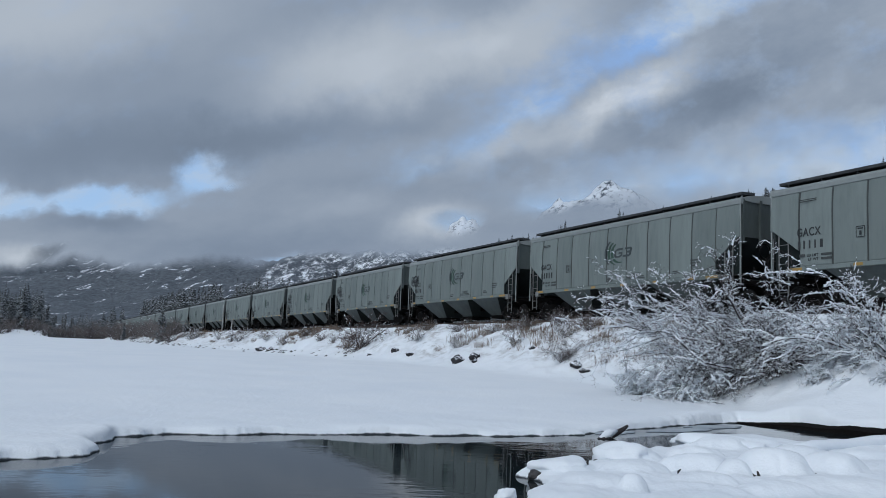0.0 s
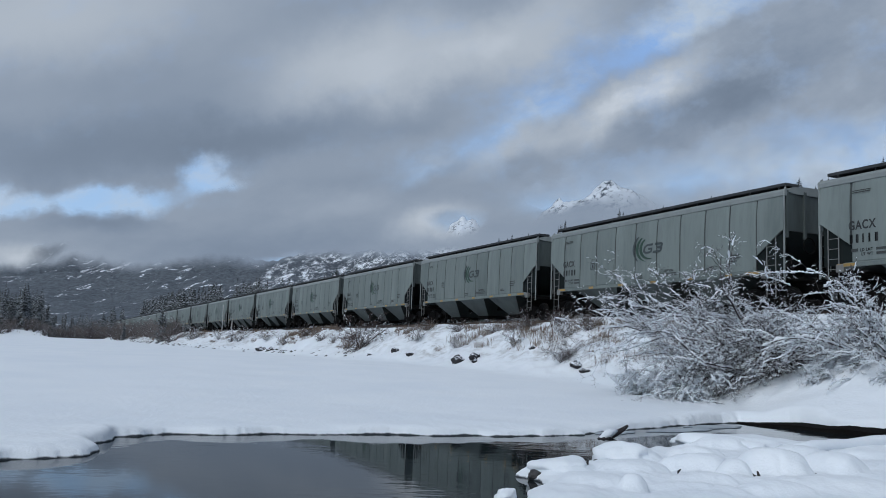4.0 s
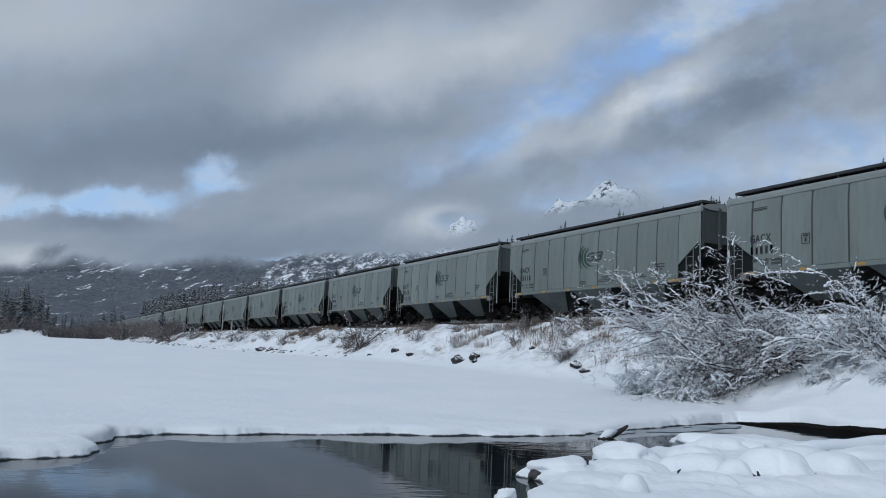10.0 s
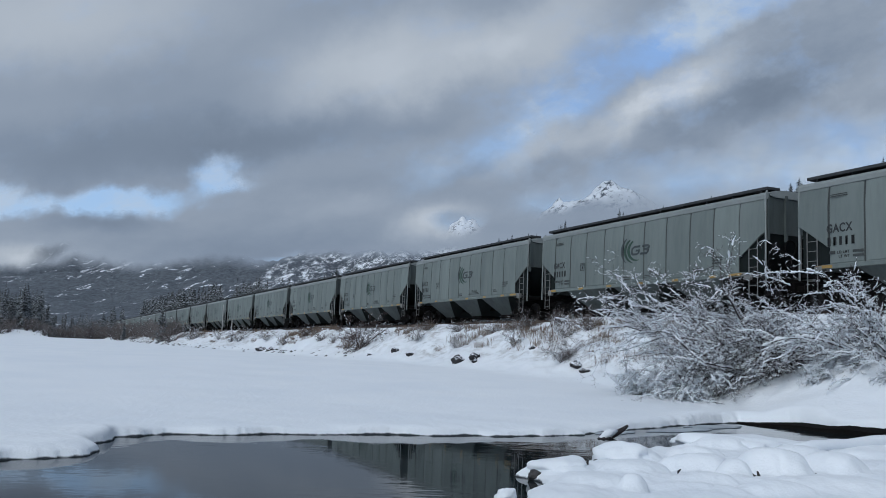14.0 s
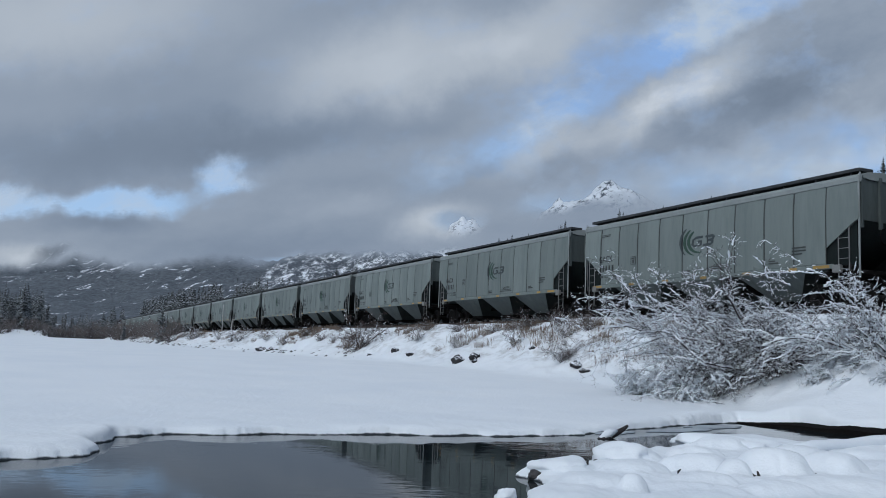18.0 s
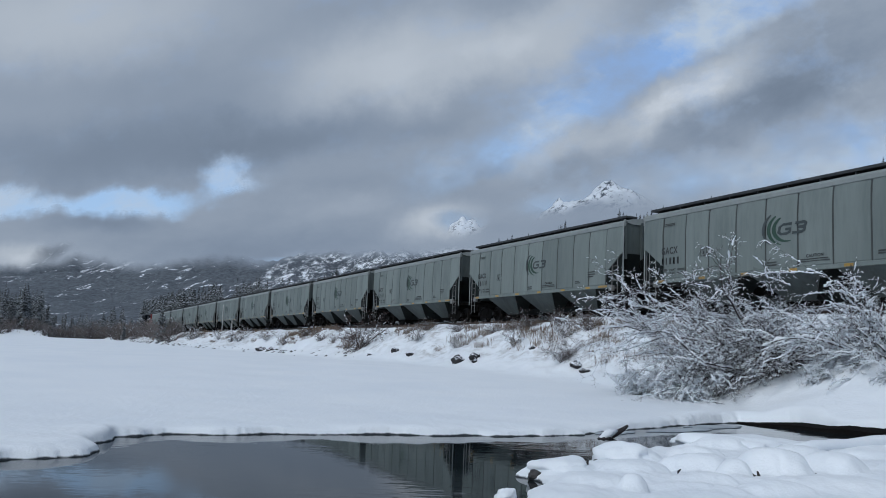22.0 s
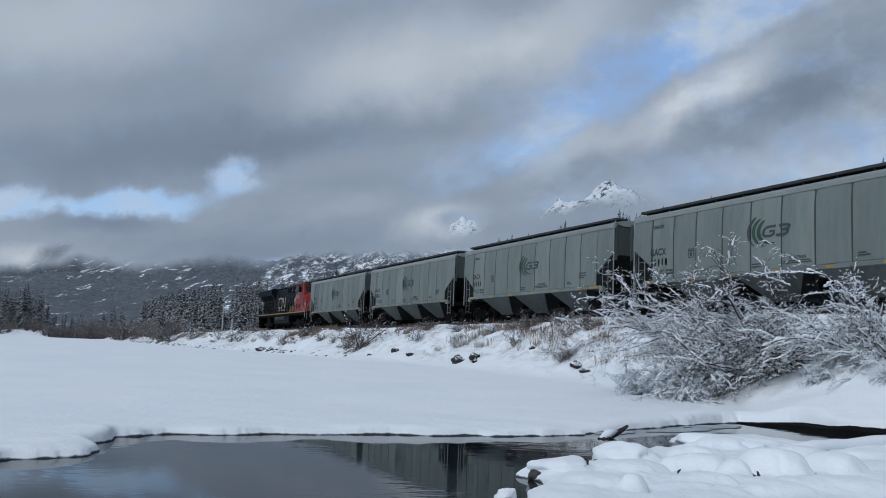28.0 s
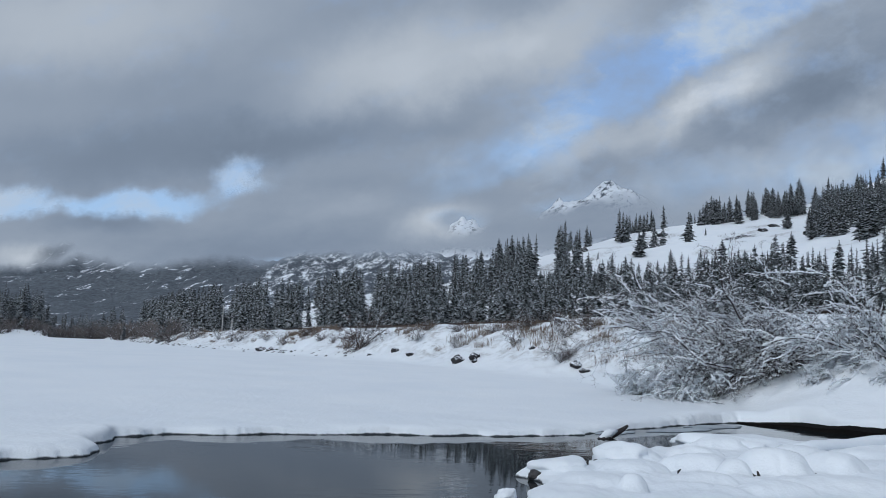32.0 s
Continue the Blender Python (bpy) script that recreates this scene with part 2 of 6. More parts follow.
# ---- plan: the line, the shore, the hill ----
TH = radians(-24.462)
ALONG = np.array([math.sin(TH), math.cos(TH)])      # down the line, away from the eye
ACROSS = np.array([math.cos(TH), -math.sin(TH)])    # away from the eye, square to the line
NEAR_SIDE = 23.45                                   # the near sides of the cars
CENTRE = NEAR_SIDE + 1.60                           # the middle of the track
RAIL_Z = 3.227


def on_line(s, lat):
    """The place at s metres down the line and lat metres beyond the near sides."""
    q = ALONG * s + ACROSS * (NEAR_SIDE + lat)
    return float(q[0]), float(q[1])


def ease(x):
    x = np.clip(x, 0, 1)
    return x * x * (3 - 2 * x)


_rng = np.random.default_rng(7)
_perm = _rng.random((64, 64))


def lattice(x, y):
    """Smooth value noise, 0 to 1."""
    xi, yi = np.floor(x).astype(int), np.floor(y).astype(int)
    fx, fy = x - xi, y - yi
    fx, fy = fx * fx * (3 - 2 * fx), fy * fy * (3 - 2 * fy)
    g = lambda a, b: _perm[a % 64, b % 64]
    return (g(xi, yi) * (1 - fx) + g(xi + 1, yi) * fx) * (1 - fy) + (g(xi, yi + 1) * (1 - fx) + g(xi + 1, yi + 1) * fx) * fy


def fbm(x, y, octaves=4, gain=0.5):
    s, a, k = 0, 1.0, 0
    for o in range(octaves):
        s = s + a * (lattice(x * 2 ** o + 17.3 * o, y * 2 ** o + 9.1 * o) - 0.5)
        a *= gain
    return s


SHORE = np.array([(-4.6, 9.3), (-4.15, 9.95), (-3.9, 10.5), (-4.25, 11.2), (-4.3, 12.0), (-3.8, 12.55), (-2.3, 13.2), (-0.6, 13.85), (1.2, 14.35),
                  (2.6, 15.05), (2.95, 15.8), (4.2, 17.3), (5.2, 18.5), (6.8, 19.8), (7.75, 18.9), (8.2, 17.8), (8.75, 16.95), (9.6, 16.4), (12.0, 16.2), (12.5, 15.7), (8.1, 15.6),
                  (6.0, 14.4), (5.5, 15.1), (4.4, 14.9), (3.65, 13.2), (3.3, 12.9), (2.3, 12.2), (2.05, 10.95), (1.75, 10.45), (1.12, 10.2), (1.02, 9.75), (1.25, 9.25), (1.28, 9.0),
                  (0.98, 8.35), (0.8, 8.0), (0.5, 6.5), (-0.5, 4.8), (-3.0, 4.2), (-9.0, 4.4), (-10.5, 8.0)])


def shore_distance(X, Y):
    """Metres from the edge of the open water, negative in it."""
    d = np.full(X.shape, 1e9)
    inside = np.zeros(X.shape, bool)
    for (x0, y0), (x1, y1) in zip(SHORE, np.roll(SHORE, -1, 0)):
        ex, ey = x1 - x0, y1 - y0
        k = np.clip(((X - x0) * ex + (Y - y0) * ey) / (ex * ex + ey * ey), 0, 1)
        d = np.minimum(d, np.hypot(X - x0 - k * ex, Y - y0 - k * ey))
        inside ^= ((y0 > Y) != (y1 > Y)) & (X < x0 + (Y - y0) / (ey if ey else 1e-9) * ex)
    return np.where(inside, -d, d)


# azimuth (tangent to the right of straight ahead), height of the hill's crest
HILL_U = np.array([-0.50, -0.33, -0.25, -0.18, -0.12, -0.06, 0.0, 0.05, 0.14, 0.20, 0.27, 0.40, 0.52, 0.75, 1.2])
HILL_H = np.array([1.0, 4.5, 8.0, 11.0, 15.0, 18.0, 21.0, 25.0, 34.5, 39.0, 42.5, 47.5, 56.0, 60.0, 50.0])
# snow-capped stones of the near shore: place, half width, half depth, height of the top
MOUNDS = [(1.43, 9.87, 0.36, 0.28, 0.19), (1.63, 8.81, 0.42, 0.34, 0.18), (2.47, 11.04, 0.38, 0.32, 0.25), (4.22, 13.24, 0.74, 0.42, 0.24), (3.93, 10.22, 0.42, 0.34, 0.36), (4.81, 10.58, 0.36, 0.30, 0.30), (1.88, 8.40, 0.13, 0.12, 0.24),
          (1.18, 7.98, 0.35, 0.28, 0.12), (3.00, 10.30, 0.40, 0.30, 0.26), (2.19, 9.85, 0.40, 0.32, 0.21), (3.30, 9.75, 0.22, 0.20, 0.27), (4.30, 9.20, 0.44, 0.34, 0.18), (2.81, 9.15, 0.32, 0.25, 0.19), (3.35, 8.73, 0.36, 0.29, 0.19),
          (4.95, 12.30, 0.40, 0.28, 0.22), (3.35, 11.55, 0.36, 0.26, 0.23), (6.0, 12.2, 0.5, 0.3, 0.2), (5.9, 10.9, 0.4, 0.3, 0.2)]


def ground_z(X, Y):
    X, Y = np.asarray(X, float), np.asarray(Y, float)
    r = np.hypot(X, Y)
    s = X * ALONG[0] + Y * ALONG[1]
    lat = X * ACROSS[0] + Y * ACROSS[1] - NEAR_SIDE
    ahead = Y > 0
    d = shore_distance(X, Y) + 0.22 * fbm(X * 1.3, Y * 1.3, 3) + 0.08 * fbm(X * 2.4, Y * 2.4, 2)
    # the snow sheet on the ice, rising slowly to the foot of the bank
    plain = 0.13 + 0.56 * ease((r - 13.5) / 26) + 0.45 * ease((r - 60) / 220) + 0.05 * fbm(X / 3.0, Y / 3.0, 4)
    plain = plain + (0.10 * fbm(X * 1.1, Y * 1.1, 2) + 0.02 * fbm(X * 2.6, Y * 2.6, 2)) * np.exp(-np.maximum(d, 0) / 0.7) * (r < 30)
    low = 0.105 + 0.075 * fbm(X * 1.5, Y * 1.5, 3) + 0.034 * fbm(X * 5, Y * 5, 4)
    warp = 0.55 * fbm(X * 2.1, Y * 2.1, 2) + 0.22 * fbm(X * 6.0, Y * 6.0, 3)
    for mx, my, rx, ry, top in MOUNDS:
        q = np.hypot((X - mx) / (rx * 1.12), (Y - my) / (ry * 1.2)) + warp
        cap = top * 1.05 * np.sqrt(np.clip(1 - np.maximum(q, 0) ** 2.3, 0, 1))
        low = low + 0.014 * np.log1p(np.exp(np.clip((cap - low) / 0.014, -30, 30)))
    fore = ease((15.5 - 0.12 * X - Y) / 1.5) * ease((X + 0.5) / 1.0)
    plain = plain * (1 - fore) + low * fore
    # the bank below the line
    wob = 1.1 * fbm(s / 5.0, lat / 5.0, 4) + 0.5 * fbm(s / 1.2, lat / 1.2, 3)
    turn = ease((X / np.maximum(Y, 1e-3) - 0.25) / 0.20) * (Y > 5)
    wob = wob * (1 - 0.65 * turn)
    k = ease((lat + 7.6 + wob + 2.1 * turn) / (6.3 + 0.5 * wob + 2.6 * turn))
    crest = 2.93 + 0.22 * fbm(s / 4.0, 3.3 + 0 * s, 3) + 0.22 * np.exp(-((s - 32) / 3.0) ** 2)
    lumps = (0.34 * fbm(X / 0.9, Y / 0.9, 3) + 0.16 * fbm(X / 0.32, Y / 0.32, 2)) * (4 * k * (1 - k)) * (1 - 0.75 * turn)
    z = np.where(lat < 60, plain * (1 - k) + crest * k + lumps, crest)
    bed = ease((lat + 1.5) / 0.7) * ease((6.0 - lat) / 1.5)
    z = z * (1 - bed) + (RAIL_Z - 0.42) * bed
    # the hill behind
    u = X / np.maximum(Y, 1e-3)
    crest_h = np.interp(u, HILL_U, HILL_H)
    r_line = np.where(u > ALONG[0] / ALONG[1] + 0.01, CENTRE / np.maximum((u * ACROSS[0] + ACROSS[1]) / np.hypot(u, 1), 0.02), 900.0)
    r0 = r_line + 9
    rise = np.clip((r - r0) / np.maximum(290 - r_line, 120), 0, 1.6)
    form = np.where(rise < 1, np.minimum(rise, 1) ** 1.25, 1 - 0.5 * ease((rise - 1) / 0.6))
    hill = crest_h * form * ahead * (lat > 5)
    rough = (3.2 * fbm(X / 45, Y / 45, 4) + 1.3 * fbm(X / 11, Y / 11, 3)) * ease((r - r0 - 20) / 50) * ease(crest_h / 12)
    z = z + (hill + rough) * (lat > 5) * ahead
    z = np.where(ahead & (u < -0.45) & (r > 260), z + 2.0 * ease((r - 265) / 30), z)
    # the open water
    edge = np.where(d > 0, np.sqrt(np.maximum(1 - (1 - np.minimum(np.maximum(d, 0) / 0.22, 1)) ** 2, 0)), 0)
    z = np.where(r < 40, z * edge - 0.35 * ease(-d / 0.5) - 0.05 * (d <= 0), z)
    return z


def az_place(u, r):
    """The point at ground distance r, u = tangent of the azimuth."""
    k = r / math.hypot(u, 1)
    return u * k, k


def build_ground():
    az = np.radians(np.concatenate([np.arange(-180, -35, 6.0), np.arange(-31, 31, 0.13), np.arange(36, 181, 6.0)]))
    rr = [0.0, 1.5, 3.0, 4.5]
    while rr[-1] < 20:
        rr.append(rr[-1] + 0.055)
    while rr[-1] < 75:
        rr.append(rr[-1] * 1.0062)
    while rr[-1] < 420:
        rr.append(rr[-1] * 1.012)
    while rr[-1] < 4800:
        rr.append(rr[-1] * 1.12)
    A, R = np.meshgrid(az, np.array(rr))
    X, Y = R * np.sin(A), R * np.cos(A)
    Z = ground_z(X, Y)
    me = grid_mesh("ground", X[:, ::-1], Y[:, ::-1], Z[:, ::-1], GROUND)
    lat = X * ACROSS[0] + Y * ACROSS[1] - NEAR_SIDE
    s = X * ALONG[0] + Y * ALONG[1]
    bare = ease((lat + 6.6) / 1.0) * ease((-1.7 - lat) / 1.0) * (0.18 + 0.95 * fbm(s / 5, lat / 2.5, 3) + 0.40 * ease((s - 60) / 60))
    bare = bare + 0.9 * ease((R - 95) / 60) * ease(fbm(X / 13 + 3, Y / 9, 4) * 5.0 - 0.75) * (lat > 30) * (Y > 0)
    at = me.attributes.new("bare", "FLOAT", "POINT")
    at.data.foreach_set("value", np.clip(bare[:, ::-1], 0, 1).astype(np.float32).ravel())
    tagged(new("ground", me), "snow-covered frozen shore, railway bank and hill", "ground", kind="structure")


build_ground()
w = Shape().add([(-60, -20, 0), (60, -20, 0), (60, 40, 0), (-60, 40, 0)], [(0, 1, 2, 3)])
tagged(new("water", w.mesh("water", WATER)), "dark still open water between snowy ice edges", "water", kind="structure")


# ---- sky, mountains ----
def blob_field(t, vec, blobs):
    """A sum of soft ellipses: each (u, v, half length, half width, degrees, weight)."""
    total = None
    for u, v, a, b, deg, wgt in blobs:
        mp = node(t, "ShaderNodeMapping", {"Vector": vec, "Location": (u, v, 0), "Rotation": (0, 0, radians(deg)), "Scale": (a, b, 1)}, vector_type="TEXTURE")
        ln = node(t, "ShaderNodeVectorMath", {0: mp.outputs[0]}, operation="LENGTH")
        f = node(t, "ShaderNodeMapRange", {"Value": ln.outputs["Value"], "From Min": 1.0, "From Max": 0.0}, interpolation_type="SMOOTHERSTEP")
        k = node(t, "ShaderNodeMath", {0: f.outputs[0], 1: wgt, 2: total if total else 0.0}, operation="MULTIPLY_ADD")
        total = k.outputs[0]
    return total


def sky_plane(t, warp, scale):
    """Tangent coordinates of the direction (right, up), bent by noise."""
    co = node(t, "ShaderNodeTexCoord").outputs["Object"]
    sep = node(t, "ShaderNodeSeparateXYZ", {0: co})
    u = node(t, "ShaderNodeMath", {0: sep.outputs[0], 1: sep.outputs[1]}, operation="DIVIDE")
    v = node(t, "ShaderNodeMath", {0: sep.outputs[2], 1: sep.outputs[1]}, operation="DIVIDE")
    uv = node(t, "ShaderNodeCombineXYZ", {0: u.outputs[0], 1: v.outputs[0]}).outputs[0]
    n = node(t, "ShaderNodeTexNoise", {"Vector": uv, "Scale": scale, "Detail": 7.0, "Roughness": 0.58})
    c = node(t, "ShaderNodeVectorMath", {0: n.outputs["Color"], 1: (0.5, 0.5, 0.5)}, operation="SUBTRACT")
    k = node(t, "ShaderNodeVectorMath", {0: c.outputs[0], 1: (warp, warp * 0.8, 0)}, operation="MULTIPLY")
    return uv, node(t, "ShaderNodeVectorMath", {0: uv, 1: k.outputs[0]}, operation="ADD").outputs[0]


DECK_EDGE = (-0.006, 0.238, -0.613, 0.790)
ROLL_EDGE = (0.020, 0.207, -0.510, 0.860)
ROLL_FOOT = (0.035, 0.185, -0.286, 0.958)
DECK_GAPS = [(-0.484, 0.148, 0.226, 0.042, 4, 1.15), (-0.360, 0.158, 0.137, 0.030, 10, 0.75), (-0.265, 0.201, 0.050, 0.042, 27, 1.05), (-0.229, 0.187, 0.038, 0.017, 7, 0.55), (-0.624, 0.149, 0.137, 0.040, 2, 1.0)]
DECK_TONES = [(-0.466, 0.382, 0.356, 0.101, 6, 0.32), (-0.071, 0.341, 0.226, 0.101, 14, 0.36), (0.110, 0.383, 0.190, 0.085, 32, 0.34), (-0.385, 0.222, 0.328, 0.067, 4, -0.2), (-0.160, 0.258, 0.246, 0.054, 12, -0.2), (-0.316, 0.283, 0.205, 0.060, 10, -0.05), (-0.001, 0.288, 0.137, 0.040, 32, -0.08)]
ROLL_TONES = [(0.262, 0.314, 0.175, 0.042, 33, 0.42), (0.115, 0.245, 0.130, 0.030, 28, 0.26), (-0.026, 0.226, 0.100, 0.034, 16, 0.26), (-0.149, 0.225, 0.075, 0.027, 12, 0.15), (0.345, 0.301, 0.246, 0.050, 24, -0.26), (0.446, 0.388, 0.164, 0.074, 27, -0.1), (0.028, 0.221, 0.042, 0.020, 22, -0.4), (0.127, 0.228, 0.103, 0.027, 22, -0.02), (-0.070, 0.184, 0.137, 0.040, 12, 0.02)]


def cloud_colours(t, field, lo=0.0, hi=1.0):
    r = node(t, "ShaderNodeValToRGB", {"Fac": field})
    e = r.color_ramp.elements
    e[0].position, e[0].color = 0.0, (0.153, 0.180, 0.225, 1)
    e[1].position, e[1].color = 1.0, (0.71, 0.703, 0.712, 1)
    for p, c in ((0.30, (0.237, 0.269, 0.325, 1)), (0.55, (0.344, 0.369, 0.415, 1)), (0.78, (0.460, 0.472, 0.497, 1))):
        q = e.new(p)
        q.color = c
    return r.outputs["Color"]


def emission(m, t, colour, alpha=None, strength=1.0):
    t.nodes.remove(t.nodes["Principled BSDF"])
    em = node(t, "ShaderNodeEmission", {"Color": colour, "Strength": strength})
    out = t.nodes["Material Output"]
    if alpha is None:
        t.links.new(em.outputs[0], out.inputs["Surface"])
    else:
        mx = node(t, "ShaderNodeMixShader", {"Fac": alpha})
        t.links.new(node(t, "ShaderNodeBsdfTransparent").outputs[0], mx.inputs[1])
        t.links.new(em.outputs[0], mx.inputs[2])
        t.links.new(mx.outputs[0], out.inputs["Surface"])
    return m


def side_of(t, vec, line, soft0, soft1):
    """0 to 1 across a line (u, v, normal) of the sky; soft0 and soft1 are distances along the normal."""
    d = node(t, "ShaderNodeVectorMath", {0: vec, 1: (line[0], line[1], 0)}, operation="SUBTRACT")
    k = node(t, "ShaderNodeVectorMath", {0: d.outputs[0], 1: (line[2], line[3], 0)}, operation="DOT_PRODUCT")
    return node(t, "ShaderNodeMapRange", {"Value": k.outputs["Value"], "From Min": soft0, "From Max": soft1}, interpolation_type="SMOOTHSTEP").outputs[0]


def combine(t, op, a, b, c=None, clamp=False):
    ins = {0: a, 1: b}
    if c is not None:
        ins[2] = c
    return node(t, "ShaderNodeMath", ins, operation=op, use_clamp=clamp).outputs[0]


def soft_noise(t, vec, scale, detail, rough, turn=18, stretch=2.2):
    """Noise about 0, drawn out along the drift of the clouds."""
    mp = node(t, "ShaderNodeMapping", {"Vector": vec, "Rotation": (0, 0, radians(-turn))})
    mp = node(t, "ShaderNodeMapping", {"Vector": mp.outputs[0], "Scale": (1 / stretch, 1, 1)})
    n = node(t, "ShaderNodeTexNoise", {"Vector": mp.outputs[0], "Scale": scale, "Detail": detail, "Roughness": rough})
    return combine(t, "SUBTRACT", n.outputs["Fac"], 0.5)


def clear_material():
    """The air behind the clouds: blue, paler low down, with thin white puffs."""
    m, t, b = material("clear_sky")
    uv, bent = sky_plane(t, 0.05, 12.0)
    sep = node(t, "ShaderNodeSeparateXYZ", {0: bent})
    low = node(t, "ShaderNodeMapRange", {"Value": sep.outputs[1], "From Min": 0.34, "From Max": 0.15}).outputs[0]
    blue = mix_colour(t, low, (0.285, 0.420, 0.680, 1), (0.405, 0.545, 0.735, 1))
    right = node(t, "ShaderNodeMapRange", {"Value": sep.outputs[0], "From Min": 0.10, "From Max": 0.36, "To Min": 0.0, "To Max": 0.50}).outputs[0]
    puff = combine(t, "MULTIPLY_ADD", soft_noise(t, bent, 13.0, 7.0, 0.60, 12, 1.5), 4.5, combine(t, "MULTIPLY_ADD", low, 0.22, right), True)
    return emission(m, t, mix_colour(t, puff, blue, (0.500, 0.545, 0.610, 1)))


def deck_material():
    """The even grey deck overhead, with ragged gaps."""
    m, t, b = material("grey_cloud_deck")
    uv, bent = sky_plane(t, 0.095, 11.0)
    n = soft_noise(t, uv, 5.0, 4.0, 0.50)
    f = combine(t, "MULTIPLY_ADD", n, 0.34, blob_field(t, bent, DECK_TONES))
    col = cloud_colours(t, combine(t, "ADD", f, 0.43, None, True))
    rag = soft_noise(t, uv, 15.0, 6.0, 0.58, 14, 1.6)
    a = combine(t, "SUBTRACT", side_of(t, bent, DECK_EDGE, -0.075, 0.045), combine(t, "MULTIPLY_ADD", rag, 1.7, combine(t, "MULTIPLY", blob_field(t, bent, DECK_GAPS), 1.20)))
    a = node(t, "ShaderNodeMapRange", {"Value": a, "From Min": -0.22, "From Max": 1.0}, interpolation_type="SMOOTHSTEP").outputs[0]
    return emission(m, t, col, a)


def roll_material():
    """The long diagonal roll of cloud, bright along its upper edge and grey below."""
    m, t, b = material("diagonal_cloud_roll")
    uv, bent = sky_plane(t, 0.060, 14.0)
    n = soft_noise(t, uv, 11.0, 8.0, 0.62, 24, 1.9)
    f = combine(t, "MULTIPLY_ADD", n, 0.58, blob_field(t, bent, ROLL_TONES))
    col = cloud_colours(t, combine(t, "ADD", f, 0.46, None, True))
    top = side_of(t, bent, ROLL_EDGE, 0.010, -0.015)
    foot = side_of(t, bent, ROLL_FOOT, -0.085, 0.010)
    a = combine(t, "MULTIPLY", top, foot)
    rag = soft_noise(t, uv, 20.0, 6.0, 0.6, 24, 1.4)
    a = combine(t, "MULTIPLY", a, combine(t, "MULTIPLY_ADD", rag, 1.6, 1.0), None, True)
    sep = node(t, "ShaderNodeSeparateXYZ", {0: bent})
    fade = node(t, "ShaderNodeMapRange", {"Value": sep.outputs[0], "From Min": -0.23, "From Max": -0.05}, interpolation_type="SMOOTHSTEP").outputs[0]
    return emission(m, t, col, combine(t, "MULTIPLY", a, fade))


def dome(name, radius, az, v0, v1, na, nv, mat, label):
    """Part of a shell round the eye: azimuths in degrees, v the tangent of the elevation."""
    A, V = np.meshgrid(np.radians(np.linspace(-az, az, na)), np.arctan(np.linspace(v0, v1, nv)))
    X, Y, Z = radius * np.sin(A) * np.cos(V), radius * np.cos(A) * np.cos(V), radius * np.sin(V)
    me = grid_mesh(name, X, Y, Z, mat)
    ob = tagged(new(name, me), label, "sky", kind="structure")
    ob.location = EYE
    return ob


SKY = dome("backdrop_sky", 4850, 72, -0.06, 1.6, 60, 40, clear_material(), "pale blue sky with thin white puffs between the clouds")
DECK = dome("backdrop_cloud_deck", 4740, 70, 0.10, 1.5, 60, 40, deck_material(), "even grey cloud deck with ragged gaps")
ROLL = dome("backdrop_cloud_roll", 4640, 66, 0.10, 0.75, 60, 30, roll_material(), "long diagonal roll of cloud with a bright upper edge")


